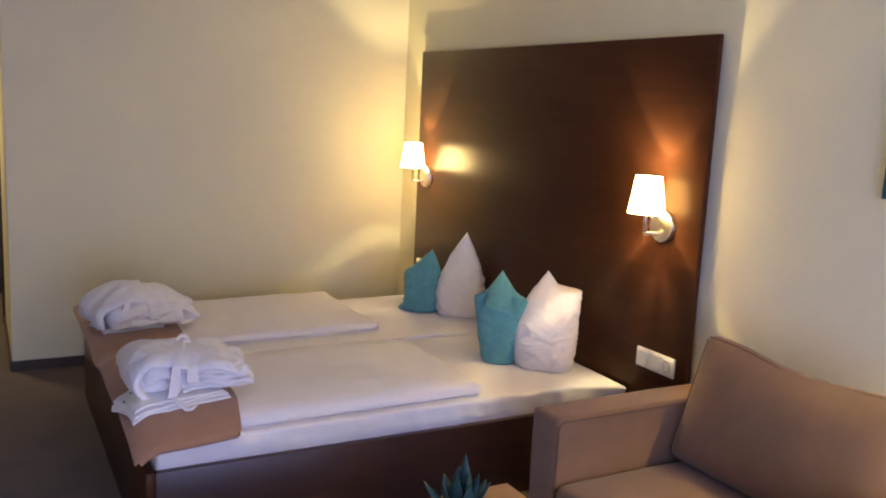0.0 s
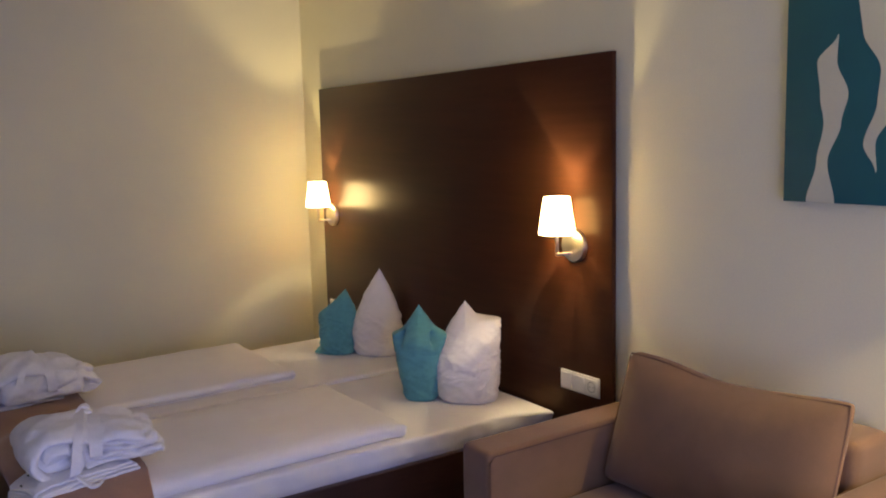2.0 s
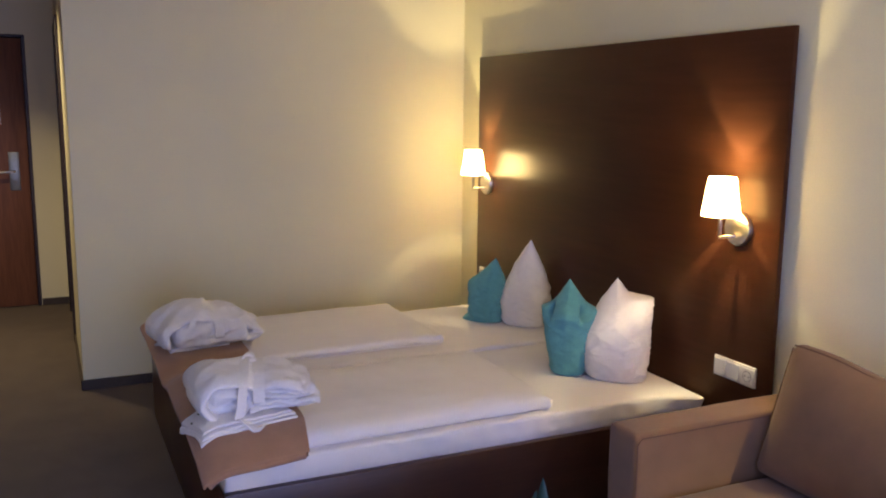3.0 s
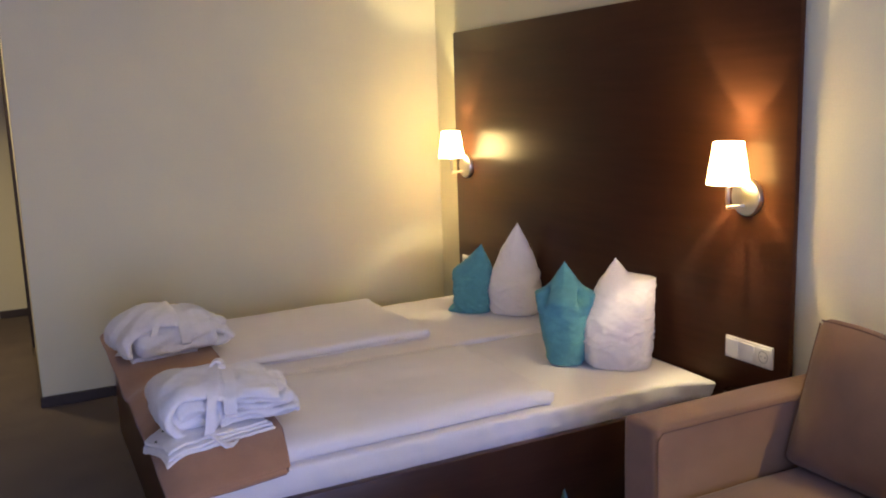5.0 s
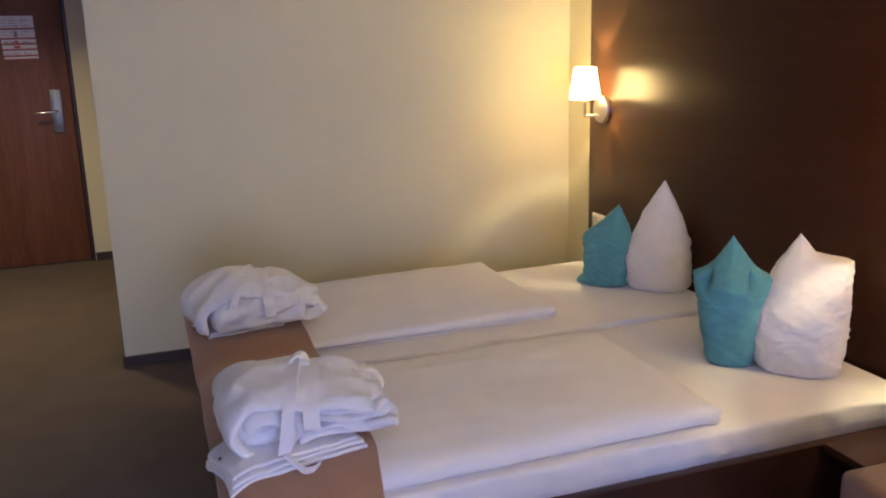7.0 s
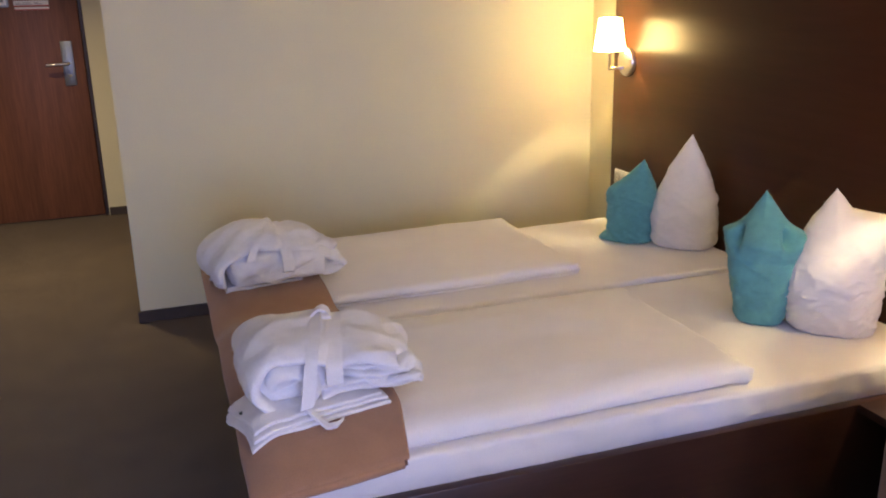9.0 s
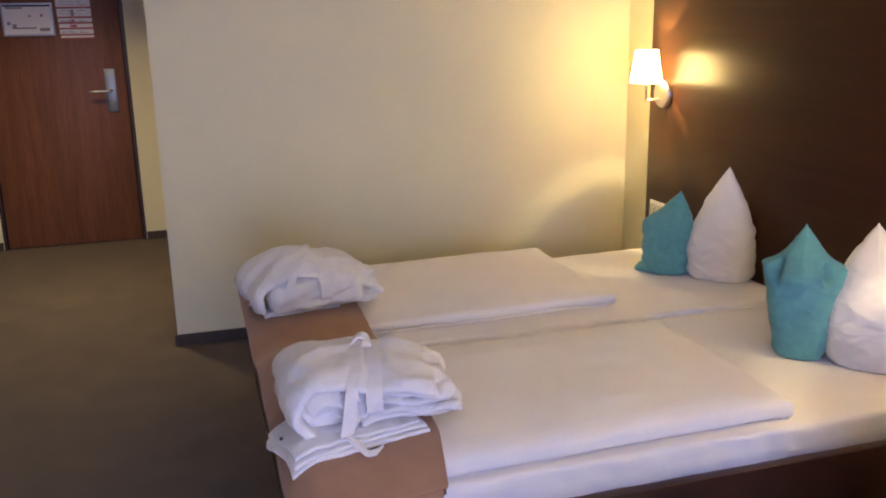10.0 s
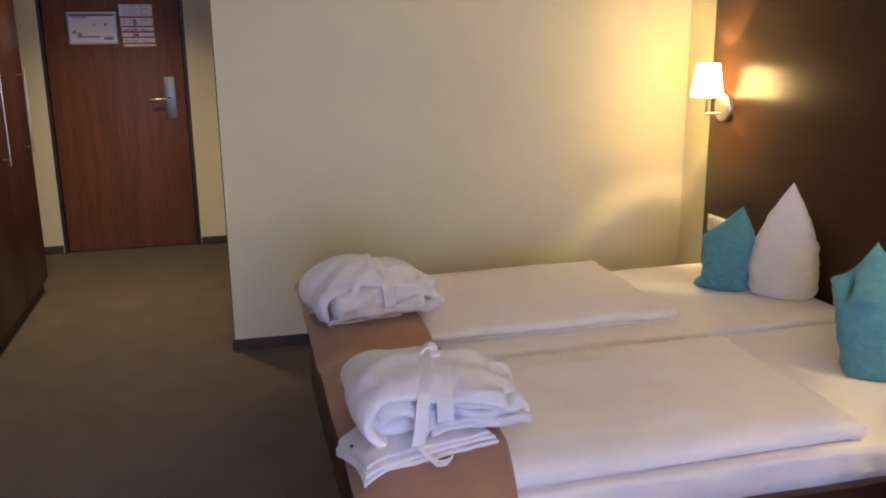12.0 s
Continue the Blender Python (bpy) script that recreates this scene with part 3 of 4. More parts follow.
TURN_P = -44.0
standing_pillow("pillow", TEAL, 2.424, 4.398, TURN_P, 0.092, 0.074, 0.335, (0.040, 0.02), "small teal cushion standing on end with a pointed top", 1.0, full=0.50, sharp=1.4, corner=(-1, 0.62, 0.03, 0.0), wrinkle=0.011, base=0.94, foot=0.035)
standing_pillow("pillow", SATIN, 2.584, 4.258, TURN_P - 6, 0.128, 0.098, 0.436, (0.0, 0.05), "white cotton pillow standing upright, pinched to a point", 4.0, full=0.30, sharp=1.55, wrinkle=0.010, base=0.94)
standing_pillow("pillow", TEAL, 2.343, 3.476, TURN_P, 0.112, 0.090, 0.404, (-0.012, 0.045), "small teal cushion standing on end with folded ears", 7.0, ears=0.05, full=0.56, sharp=1.2, wrinkle=0.009, base=0.61)
standing_pillow("pillow", SATIN, 2.500, 3.350, TURN_P + 4, 0.134, 0.110, 0.412, (-0.012, 0.085), "white cotton pillow standing upright with two corners up", 11.0, full=0.40, sharp=1.5, square=0.82, wrinkle=0.012, base=0.86)


# ---- bathrobes and towels ----
THROW_Z = MAT_Z + 0.097
def blanket_drop(p):
    near = max(0.0, (3.18 - p.y) / 0.2)
    foot = max(0.0, (0.80 - p.x) / 0.09)
    return 0.055 * near * near + 0.036 * min(1.3, foot * foot)


def towel_stack(cx, cy, turn, z, hx=0.135, hy=0.15, count=3, marks=()):
    t = thing("towel_stack", (cx, cy, z), "flat folded white terry towels under the bathrobe", "towel", "towels")
    rot = Matrix.Rotation(radians(turn), 3, "Z")
    for k in range(count):
        def shape(p, u, v, w, k=k):
            p.z += 0.008 * noise.noise(Vector((p.x * 8, p.y * 8, k * 1.2)))
            p.z += 0.003 * noise.noise(Vector((p.x * 30, p.y * 30, k * 3.0)))
            p = rot @ p + Vector((cx, cy, 0))
            p.x += 0.016 * noise.noise(Vector((p.y * 7, k * 2.0, 1.0)))
            p.y += 0.012 * noise.noise(Vector((p.x * 8, k * 2.0, 5.0)))
            p.z -= blanket_drop(p)
            return p
        g = 0.008 * k
        bm = soft_box(-hx + g * 0.4, hx - g, -hy + g, hy - g * 0.5, z + 0.0095 * k + 0.001, z + 0.0095 * (k + 1) + 0.001, 0.0047, (26, 26, 1), 0.0015, 34, k + 0.5, shape)
        part("folded_towel", bm, TERRY, t)
    for mx, my in marks:
        top = z + 0.0095 * count + 0.0045 - blanket_drop(Vector((mx, my, 0)))
        bm = revolve(mx, my, [(0.0065, top), (0.0065, top + 0.0012), (0.0005, top + 0.0016)], 10)
        bmesh.ops.scale(bm, vec=(0.8, 1.3, 1.0), space=Matrix.Translation((-mx, -my, 0)), verts=bm.verts)
        part("embroidered_mark", bm, STITCH, t, "small grey green embroidered mark")
    return t


def smooth_path(keys, n):
    """n + 1 points of a smooth curve through 2D keys."""
    out = []
    for k in range(n + 1):
        f = k / n * (len(keys) - 1)
        i = min(int(f), len(keys) - 2)
        q = f - i
        p0, p1, p2, p3 = (Vector(keys[min(max(i + d, 0), len(keys) - 1)]) for d in (-1, 0, 1, 2))
        out.append(0.5 * (2 * p1 + (p2 - p0) * q + (2 * p0 - 5 * p1 + 4 * p2 - p3) * q * q + (3 * p1 - p0 - 3 * p2 + p3) * q ** 3))
    return out


def cloth_layer(keys, y0, y1, thick, seed, finish, ragged=0.02, wave=0.010):
    """A thick soft cloth that follows keys in the x-z plane and spans y0 to y1; its rims are round and uneven."""
    ns, nw = 96, 44
    path = smooth_path(keys, ns)
    front, back = [], []
    for k, c in enumerate(path):
        d = (path[min(k + 1, ns)] - path[max(k - 1, 0)]).normalized()
        nrm = Vector((-d.y, d.x))
        s = k / ns
        end = min(1.0, min(s, 1 - s) * 14)
        rim = math.sqrt(max(0.02, 1 - (1 - end) ** 2))
        ra = y0 + ragged * noise.noise(Vector((s * 6, seed, 0.5)))
        rb = y1 + ragged * noise.noise(Vector((s * 5, seed, 7.5)))
        fr, bk = [], []
        for m in range(nw + 1):
            a = -math.cos(math.pi * m / nw)
            y = (ra + rb) / 2 + a * (rb - ra) / 2
            edge = math.sqrt(max(0.0, 1 - abs(a) ** 10))
            h = thick / 2 * rim * edge
            big = noise.noise(Vector((c.x * 8, y * 11, seed + s * 2)))
            mid = noise.noise(Vector((c.x * 20, y * 24, seed * 2 + s * 4)))
            fold = max(0.0, 1 - 3.0 * abs(noise.noise(Vector((c.x * 5 + y * 4, y * 9 - c.x * 5, seed + 3)))))
            off = wave * big + 0.45 * wave * mid + 0.7 * wave * fold
            fine = 0.0016 * noise.noise(Vector((c.x * 90, y * 90, s * 40)))
            px = c.x + 0.020 * noise.noise(Vector((y * 9, seed, s * 3))) * (abs(c.x) > 0.1)
            for row, sign in ((fr, 1), (bk, -1)):
                o = off + sign * h + fine
                row.append(finish(Vector((px + nrm.x * o, y, c.y + nrm.y * o))))
        front.append(fr)
        back.append(bk)
    bm = bmesh.new()
    fv = [[bm.verts.new(p) for p in row] for row in front]
    bv = [[bm.verts.new(p) for p in row] for row in back]
    for k in range(ns):
        for m in range(nw):
            bm.faces.new((fv[k][m], fv[k][m + 1], fv[k + 1][m + 1], fv[k + 1][m]))
            bm.faces.new((bv[k][m], bv[k + 1][m], bv[k + 1][m + 1], bv[k][m + 1]))
        for m in (0, nw):
            bm.faces.new((fv[k][m], fv[k + 1][m], bv[k + 1][m], bv[k][m]))
    for k in (0, ns):
        for m in range(nw):
            bm.faces.new((fv[k][m], fv[k][m + 1], bv[k][m + 1], bv[k][m]))
    return bm


def bathrobe(cx, cy, turn, z, seed, tall=1.0, dome=0.0, tail=True):
    """A robe folded in layers, its end rolled in, with its belt tied round it."""
    r = thing("bathrobe", (cx, cy, z), "folded white terry bathrobe tied with its belt on the blanket", "bathrobe", "bathrobes")
    rot = Matrix.Rotation(radians(turn), 3, "Z")

    def place(p):
        return rot @ Vector((p[0], p[1], p[2] * tall)) + Vector((cx, cy, z))

    def settle(p):
        q = p.copy()
        # drawn in under the belt, and rounded down towards the back
        waist = math.exp(-((q.x - 0.030 - 0.12 * q.y) / 0.030) ** 2)
        q.z *= 1 + dome * max(0.0, 1 - (q.x / 0.23) ** 2) * (1 - 0.5 * (q.y / 0.17) ** 2)
        q.z *= 1 - 0.10 * waist
        q.z *= 1 - 0.16 * (q.y / 0.17) ** 2
        q.y *= 1 - 0.07 * waist
        q.z = max(q.z, 0.0005)
        return place(q)

    outer = [(-0.138, 0.052), (-0.122, 0.076), (-0.088, 0.082), (-0.058, 0.058), (-0.064, 0.022), (-0.105, 0.010), (-0.158, 0.014), (-0.190, 0.045), (-0.186, 0.084), (-0.145, 0.112), (-0.080, 0.118), (-0.010, 0.112), (0.050, 0.106), (0.105, 0.098), (0.150, 0.080)]
    if not tail:
        outer = [(-0.196, 0.014), (-0.206, 0.045), (-0.196, 0.084), (-0.150, 0.112), (-0.080, 0.120), (-0.010, 0.114), (0.050, 0.108), (0.120, 0.092), (0.180, 0.056), (0.205, 0.030)]
    part("rolled_layer", cloth_layer(outer, -0.172, 0.160, 0.034, seed, settle, 0.022, 0.012), TERRY, r)

    def stuffed(p, u, v, w):
        p = p + 0.010 * noise.noise_vector(p * 14 + Vector((seed, 0, 0))) + 0.004 * noise.noise_vector(p * 40 + Vector((0, seed, 0)))
        p.y += 0.020 * (1 - 2 * abs(noise.noise(Vector((p.x * 7 - p.z * 9, seed, p.z * 12))))) * max(0.0, -v)
        return settle(p)
    part("inner_layer", soft_box(-0.180, 0.010 if tail else 0.130, -0.164 if tail else -0.205, 0.150, 0.004, 0.100 if tail else 0.112, 0.034, (34, 34, 12), 0, shape=stuffed), TERRY, r)
    folds = (
        ([(-0.030, 0.012), (0.060, 0.013), (0.140, 0.014), (0.196, 0.018), (0.206, 0.032), (0.180, 0.042), (0.100, 0.042), (0.000, 0.044)], -0.166, 0.120, 0.030),
        ([(-0.020, 0.062), (0.050, 0.058), (0.120, 0.050), (0.172, 0.052), (0.176, 0.068), (0.140, 0.078), (0.060, 0.082), (-0.020, 0.084)], -0.150, 0.150, 0.030),
        ([(-0.045, 0.030), (0.010, 0.034), (0.090, 0.062), (0.150, 0.070), (0.190, 0.060)], -0.120, 0.156, 0.032),
    )
    for k, (keys, y0, y1, th) in enumerate(folds):
        part("folded_layer", cloth_layer(keys, y0, y1, th, seed + 3.7 * k + 1, settle, 0.036, 0.018), TERRY, r)
    # belt round the middle
    pts = []
    for k in range(49):
        a = 2 * math.pi * k / 48
        yy = 0.000 + (0.170 if tail else 0.196) * math.copysign(abs(math.cos(a)) ** 0.55, math.cos(a))
        zz = 0.056 + (0.066 if tail else 0.074) * (1 + dome) * math.copysign(abs(math.sin(a)) ** 0.55, math.sin(a))
        zz *= 1 - 0.13 * (yy / 0.17) ** 2
        if zz < 0.045:
            yy *= 0.80
        xx = 0.030 + 0.010 * math.sin(a + seed) + 0.12 * yy
        pts.append(place((xx, yy, max(0.004, zz + 0.002 * math.sin(5 * a)))))
    part("belt", ribbon(pts, rot @ Vector((0.019, 0, 0)), 0.007), TERRY, r)
    # loose end, running down the front to a thin curl on the blanket
    up = 1 + 0.62 * dome
    drop = smooth_path([(0.052, 0.136), (-0.050, 0.136), (-0.130, 0.124), (-0.176, 0.100), (-0.198, 0.055), (-0.202, 0.012)], 32)
    drift = -0.060 if tail else -0.15
    pts = [place((-0.008 + drift * k / 32 - 0.008 * math.sin(k * 0.09), c.x - (0 if tail else 0.006), c.y * up + (0 if tail else 0.010))) for k, c in enumerate(drop)]
    if not tail:
        pts = pts[:24]
    part("belt_strap", ribbon(pts, rot @ Vector((0.0155, 0.003, 0.002)), 0.006), TERRY, r)
    if tail:
        pts = []
        for k in range(24):
            q = k / 23
            pts.append(place((-0.070 + 0.080 * q, -0.200 - 0.026 * math.sin(q * 2.9) - 0.012 * q + 0.014 * max(0, q - 0.8) * 5, 0.012 - 0.034 * min(1.0, 2 * q))))
        part("belt_tail", ribbon(pts, rot @ Vector((0.002, 0.008, 0.002)), 0.006), TERRY, r)
    # knot loop that stands up
    zk = 0.112 + 0.07 * dome
    pts = [place((0.000 + 0.026 * math.cos(a), 0.055 + 0.02 * math.cos(a), zk + 0.036 * math.sin(a))) for a in [math.pi * k / 12 for k in range(13)]]
    part("belt_loop", ribbon(pts, rot @ Vector((0.005, 0.017, 0)), 0.007), TERRY, r)
    part("belt_knot", soft_box(-0.016, 0.020, -0.014, 0.014, -0.010, 0.012, 0.008, (6, 6, 3), 0.004, 40, seed, lambda p, u, v, w: place(p + Vector((0.008, 0.045, zk + 0.012)))), TERRY, r)
    return r


towel_stack(0.880, 3.238, 13, THROW_Z - 0.006, 0.166, 0.112, 3, ((0.728, 3.222), (0.756, 3.262)))
bathrobe(0.945, 3.332, -3, THROW_Z + 0.020, 2.0, 1.02)
towel_stack(0.885, 4.245, 10, THROW_Z - 0.006, 0.128, 0.110, 2)
bathrobe(0.950, 4.285, 8, THROW_Z + 0.012, 9.0, 0.95, 0.28, False)


# ---- sofa ----
def armchair():
    s = thing("armchair", (2.3, 2.01, 0), "wide brown fabric armchair with square arms against the wall", "armchair")
    sy0, sy1 = 1.478, 2.545
    for y0, y1 in ((2.40, sy1), (sy0, sy0 + 0.145)):
        bm = soft_box(1.885, 2.715, y0, y1, 0.06, 0.582, 0.020, (20, 6, 12), 0.002, 7, y0)
        arm = part("armrest", bm, SOFA, s)
        inner = y0 if y0 > 2 else y1
        sgn = -1 if y0 > 2 else 1
        part("armrest_piping", tube([(1.889, inner + sgn * 0.001, 0.12), (1.889, inner + sgn * 0.001, 0.555), (1.905, inner + sgn * 0.001, 0.571), (2.50, inner + sgn * 0.001, 0.571)], 0.0022, 6), PIPING, arm)
    part("seat_base", soft_box(1.90, 2.715, sy0 + 0.148, 2.397, 0.06, 0.24, 0.015, (12, 16, 4), 0.002, 6, 2.0), SOFA, s)

    def crown(p, u, v, w):
        if w > 0:
            p.z += 0.018 * (1 - u * u) * (1 - v * v)
        return p
    part("seat_cushion", soft_box(1.875, 2.50, sy0 + 0.150, 2.395, 0.242, 0.378, 0.035, (20, 26, 4), 0.003, 6, 5.0, crown), SOFA, s)
    part("back_frame", soft_box(2.52, 2.715, sy0 + 0.148, 2.397, 0.242, 0.690, 0.03, (6, 20, 10), 0.002, 6, 3.0), SOFA, s)
    for y in (1.53, 2.48):
        for x in (1.94, 2.66):
            part("leg", box(x - 0.025, x + 0.025, y - 0.025, y + 0.025, 0.0, 0.061, 0.003, 1), DARKTRIM, s)
    return s


armchair()


def back_cushion():
    """A loose back cushion that leans on the back, with a dark piped edge and a sagging top."""
    c = thing("back_cushion", (2.40, 1.98, 0.395), "brown fabric back cushion with dark piping leaning in the armchair", "cushion")
    y0, y1, z0, z1 = 1.615, 2.396, 0.398, 0.812

    def sag(y):
        return -0.036 * math.exp(-((y - 2.05) / 0.20) ** 2) - 0.008 * math.sin((y - y0) * 9)

    def lean(x, y, z):
        return x + (z - z0) * 0.33

    def shape(p, u, v, w):
        belly = max(0.0, 1 - v * v) ** 0.6 * max(0.0, 1 - w * w) ** 0.6
        p.x += (-0.045 if u < 0 else 0.02) * belly
        pinch = max(abs(v), abs(w)) ** 6
        p.x = 2.356 + (p.x - 2.356) * (1 - 0.86 * pinch)
        p.z += sag(p.y) * max(0.0, w)
        p.x = lean(p.x, p.y, p.z)
        p.x += 0.006 * noise.noise(Vector((p.y * 7, p.z * 7, 2.0)))
        return p
    part("cushion_body", soft_box(2.315, 2.455, y0, y1, z0, z1, 0.035, (4, 34, 22), 0.002, 9, 4.0, shape), SOFA, c)
    pts = []
    n = 24
    for k in range(n + 1):
        y = y1 - 0.008 - (y1 - y0 - 0.016) * k / n
        z = z1 - 0.006 + sag(y)
        pts.append((lean(2.350, y, z), y, z))
    left = [(lean(2.350, y1, z), y1 - 0.004, z) for z in [z0 + 0.02 + (z1 - 0.04 - z0) * k / 8 for k in range(9)]]
    right = [(lean(2.350, y0, z), y0 + 0.004, z) for z in [z1 - 0.03 - (z1 - 0.05 - z0) * k / 8 for k in range(9)]]
    part("piping", tube(pts + right, 0.0026, 6), PIPING, c, "dark brown piping")
    part("side_seam", tube(left, 0.0022, 6), SOFA, c)


back_cushion()

# ---- picture over the sofa ----
PX, PY0, PY1, PZ0, PZ1 = 2.706, 1.505, 1.987, 1.313, 1.907


def blend(keys, t):
    """Smooth curve through (t, value) rows."""
    for (t0, v0), (t1, v1) in zip(keys, keys[1:]):
        if t <= t1:
            q = (t - t0) / (t1 - t0)
            q = q * q * (3 - 2 * q)
            return v0 + (v1 - v0) * q
    return keys[-1][1]


def wave(mid, width, z0, z1):
    """A flat wavy stripe on the canvas: centre line and half width, as shares of the canvas."""
    bm = bmesh.new()
    n = 60
    rows = []
    for k in range(n + 1):
        q = k / n
        y = PY1 - (PY1 - PY0) * blend(mid, q)
        hw = (PY1 - PY0) * blend(width, q)
        z = PZ1 - (PZ1 - PZ0) * (z0 + (z1 - z0) * q)
        rows.append([bm.verts.new((x, y + sd * hw, z)) for x in (PX - 0.0016, PX - 0.0002) for sd in (1, -1)])
    for a, b in zip(rows, rows[1:]):
        for i, j in ((0, 1), (1, 3), (3, 2), (2, 0)):
            bm.faces.new((a[i], a[j], b[j], b[i]))
    bm.faces.new(rows[0])
    bm.faces.new(rows[-1])
    return bm


def canvas():
    c = thing("wall_picture", (PX + 0.02, 1.75, PZ0), "teal canvas picture with two cream wavy stripes on the wall", "picture")
    part("canvas", box(PX, XW - 0.001, PY0, PY1, PZ0, PZ1, 0.002, 2), CANVAS_TEAL, c)
    part("painted_stripe", wave([(0, 0.625), (0.22, 0.60), (0.45, 0.66), (0.62, 0.65), (0.85, 0.545), (1, 0.59)], [(0, 0.175), (0.25, 0.115), (0.45, 0.062), (0.62, 0.066), (0.85, 0.035), (1, 0.003)], 0.0, 0.845), CANVAS_CREAM, c, "cream painted wavy stripe")
    part("painted_stripe", wave([(0, 0.335), (0.15, 0.27), (0.35, 0.32), (0.52, 0.315), (0.75, 0.255), (1, 0.25)], [(0, 0.003), (0.15, 0.062), (0.35, 0.088), (0.52, 0.055), (0.75, 0.035), (1, 0.092)], 0.20, 1.0), CANVAS_CREAM, c, "cream painted wavy stripe")


canvas()


# ---- coffee table with a plant ----
def coffee_table():
    t = thing("coffee_table", (1.35, 1.96, 0), "low coffee table with a light orange wood top", "table")
    x0, x1, y0, y1 = 1.07, 1.632, 1.70, 2.285
    part("tabletop", box(x0, x1, y0, y1, 0.445, 0.470, 0.004, 2), BEECH, t)
    for x in (x0 + 0.05, x1 - 0.05):
        for y in (y0 + 0.05, y1 - 0.05):
            part("leg", box(x - 0.022, x + 0.022, y - 0.022, y + 0.022, 0.0, 0.444, 0.003, 1), DARKTRIM, t)


coffee_table()


def potted_plant():
    cx, cy, z = 1.322, 2.022, 0.4705
    p = thing("potted_plant", (cx, cy, z), "small green succulent in a pale pot on the coffee table", "plant")
    part("pot", revolve(cx, cy, [(0.034, z), (0.039, z + 0.004), (0.050, z + 0.092), (0.052, z + 0.096), (0.050, z + 0.100), (0.046, z + 0.099), (0.044, z + 0.086)], 28), CERAMIC, p)
    part("soil", revolve(cx, cy, [(0.043, z + 0.084), (0.044, z + 0.088), (0.0005, z + 0.092)], 18), SOIL, p)
    rnd = random.Random(5)
    for k in range(17):
        a = k * 2.4 + 0.4
        tilt = radians(3 + 62 * (k / 16) ** 0.9 + (rnd.uniform(-5, 5) if k else 0))
        ln = (0.148 if k == 0 else rnd.uniform(0.092, 0.112))
        d = Vector((math.cos(a) * math.sin(tilt), math.sin(a) * math.sin(tilt), math.cos(tilt)))
        side = Vector((-math.sin(a), math.cos(a), 0))
        nrm = side.cross(d)
        root = Vector((cx, cy, z + 0.088)) + (0.004 + 0.012 * k / 16) * Vector((math.cos(a), math.sin(a), 0))
        rings = []
        for m in range(9):
            q = m / 8
            w = 0.020 * (0.55 + 1.9 * q - 2.45 * q * q) + 0.0005
            c = root + d * ln * q + nrm * (-0.016 * q * q * (k > 0))
            rings.append([c + side * w * math.cos(b) + nrm * w * 0.30 * math.sin(b) + nrm * (0.25 * w * math.cos(b) ** 2) for b in [2 * math.pi * n / 10 for n in range(10)]])
        part("leaf", loft(rings), LEAF, p)


potted_plant()


# ---- entrance passage ----
def wardrobe():
    w = thing("wardrobe", (-0.9, 5.9, 0), "dark reddish glossy built-in wardrobe with long chrome handles", "wardrobe")
    xf = -0.587
    part("plinth", box(XL + 0.002, xf - 0.03, 4.90, 6.672, 0.0, 0.075), DARKTRIM, w)
    part("body", box(XL + 0.002, xf - 0.022, 4.88, 6.68, 0.076, 2.30, 0.002, 1), WARDROBE, w)
    ys = [4.88, 5.48, 6.08, 6.68]
    for k in range(3):
        d = part("door", box(xf - 0.020, xf, ys[k] + 0.002, ys[k + 1] - 0.002, 0.08, 2.297, 0.002, 2), WARDROBE, w)
        hy = (5.41, 6.01, 6.56)[k]
        for z in (0.86, 1.25):
            part("handle_foot", tube([(xf - 0.001, hy, z), (xf + 0.034, hy, z)], 0.005, 8), CHROME, d)
        part("handle", tube([(xf + 0.034, hy, 0.83), (xf + 0.034, hy, 1.28)], 0.0045, 10), CHROME, d, "long chrome bar handle")


wardrobe()


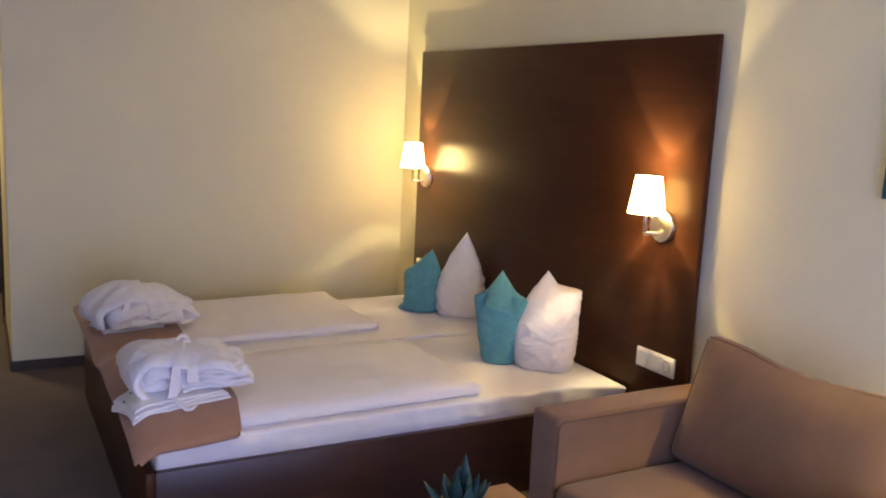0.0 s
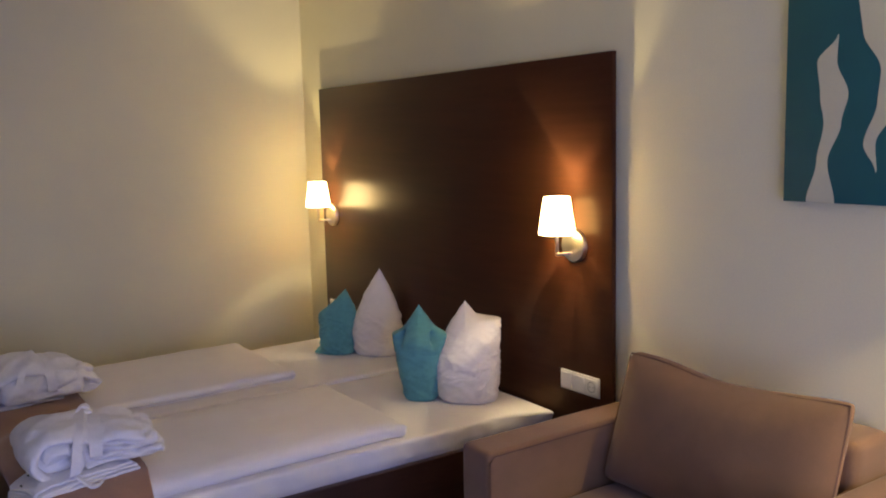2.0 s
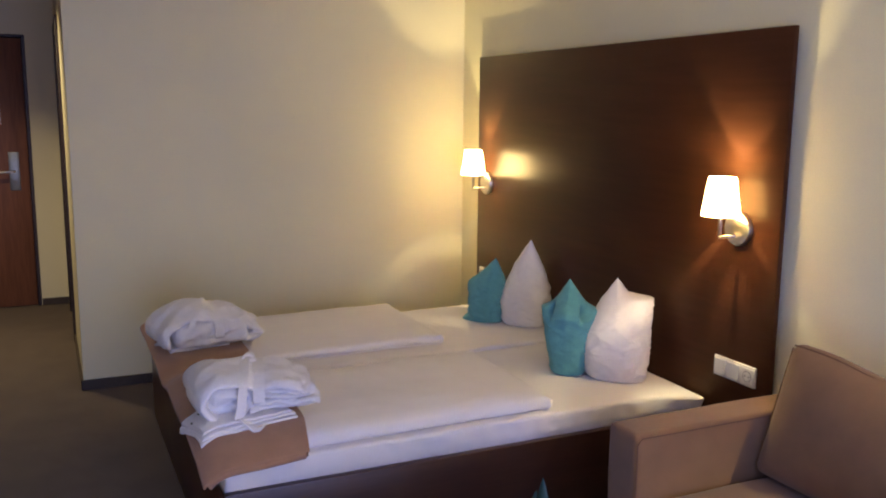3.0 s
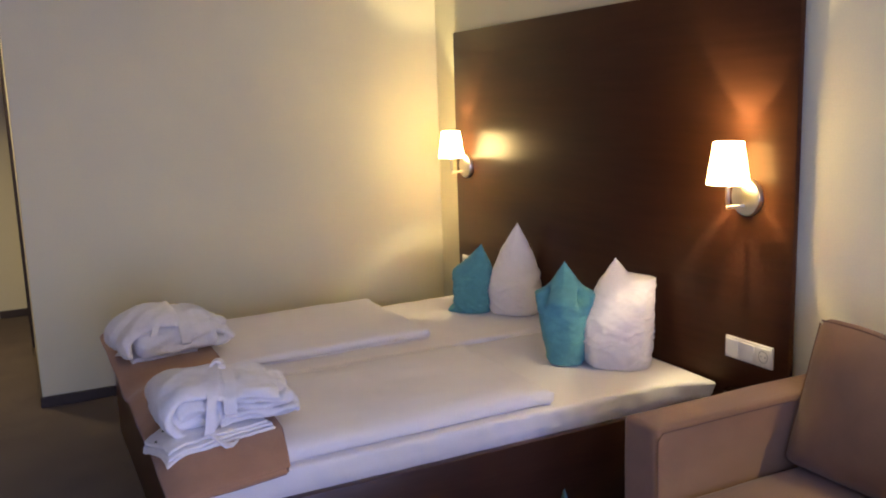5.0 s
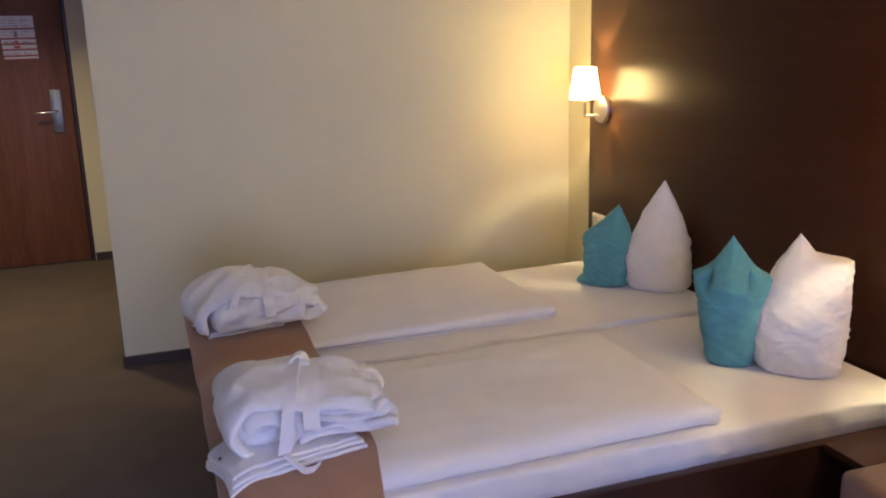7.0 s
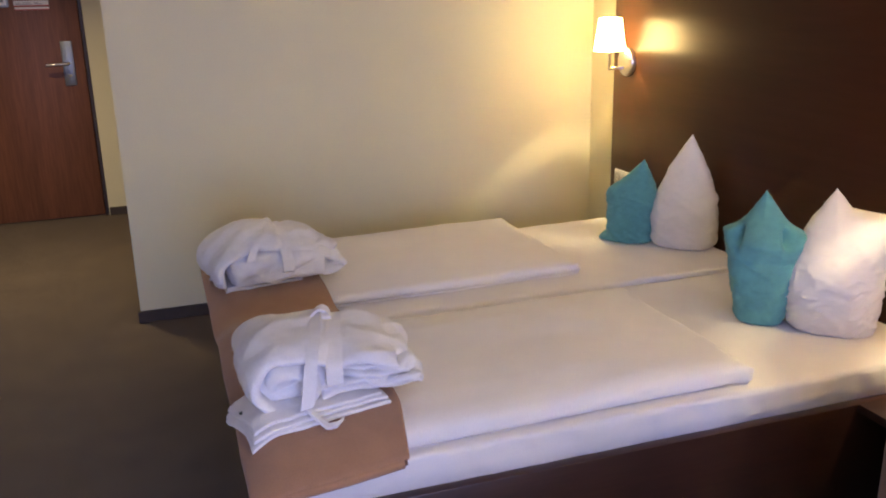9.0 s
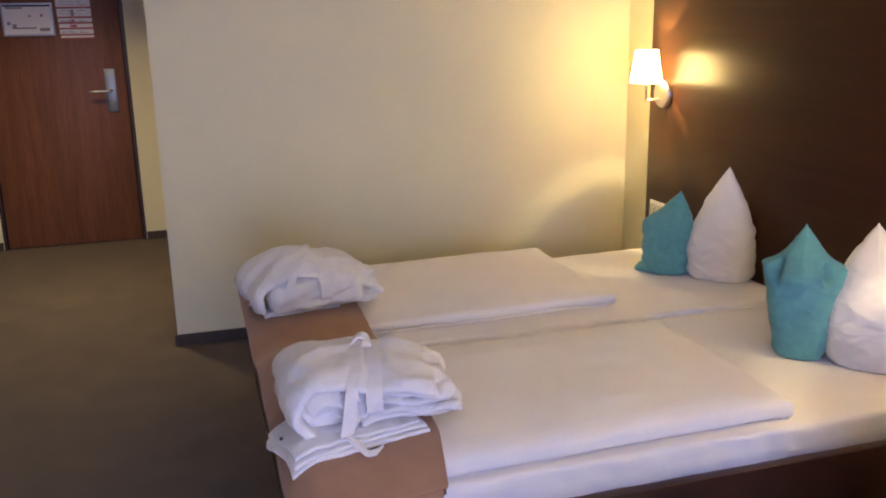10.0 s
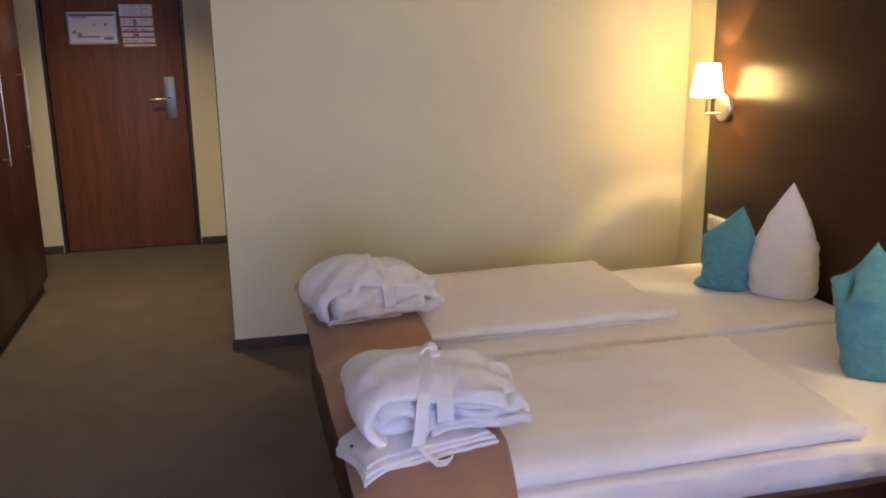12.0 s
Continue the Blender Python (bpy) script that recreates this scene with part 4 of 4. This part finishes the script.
def evacuation_plan():
    p = thing("evacuation_plan", (-0.32, YD, 1.40), "framed evacuation plan on the entrance door", "sign")
    x0, x1, z0, z1, y = -0.478, -0.170, 1.397, 1.606, YD + 0.0115
    part("frame", box(x0, x1, y - 0.010, y - 0.0005, z0, z1, 0.003, 1), STEEL, p, "thin silver frame")
    part("sheet", box(x0 + 0.012, x1 - 0.012, y - 0.0118, y - 0.0102, z0 + 0.012, z1 - 0.012), PAPER, p)
    bars = [(0.03, 0.13, 0.17, 0.18), (0.06, 0.20, 0.045, 0.055), (0.06, 0.085, 0.055, 0.075), (0.16, 0.175, 0.12, 0.13), (0.23, 0.245, 0.12, 0.135), (0.22, 0.28, 0.03, 0.05), (0.03, 0.05, 0.07, 0.09)]
    for k, (a, b, c, d) in enumerate(bars):
        part("printed_mark", box(x0 + a, x0 + b, y - 0.0128, y - 0.0119, z0 + c, z0 + d), INK_RED if k == 4 else INK_GREY, p)
    part("header_band", box(x0 + 0.014, x1 - 0.014, y - 0.0127, y - 0.0119, z1 - 0.026, z1 - 0.014), LEAF, p, "dark green printed band")


evacuation_plan()


def door_notice():
    n = thing("door_notice", (-0.05, YD, 1.36), "paper notice strips with red lines on the entrance door", "notice")
    y = YD + 0.0115
    x0, x1 = -0.150, 0.058
    zs = [1.652, 1.566, 1.505, 1.470, 1.435, 1.395, 1.372]
    for k, (a, b) in enumerate(zip(zs, zs[1:])):
        s = part("paper_strip", box(x0 + 0.002 * k, x1 + 0.001 * k, y - 0.002, y - 0.0003, b + 0.005, a), PAPER, n)
        part("red_line", box(x0 + 0.002 * k, x1 + 0.001 * k, y - 0.0030, y - 0.0021, b + 0.0052, b + 0.011), INK_RED, s)
        rows = (4, 2, 2, 0, 2, 0)[k]
        for m in range(rows):
            zt = a - 0.012 - m * (a - b - 0.022) / max(1, rows)
            for xa, xb in ((0.016, 0.050), (0.058, 0.104 + 0.012 * (m % 2)), (0.128, 0.150 + 0.026 * ((k + m) % 2))):
                part("printed_text", box(x0 + xa, x0 + xb, y - 0.0030, y - 0.0021, zt - 0.004, zt), INK_GREY, s)
        if k in (1, 2):
            part("pictogram", box(x0 + 0.084, x0 + 0.104, y - 0.0033, y - 0.0031, b + 0.013, a - 0.008), INK_RED if k == 2 else INK_GREY, s)
        if k == 3:
            part("printed_text", box(x0 + 0.075, x0 + 0.115, y - 0.0030, y - 0.0021, b + 0.014, a - 0.006), INK_RED, s)


door_notice()
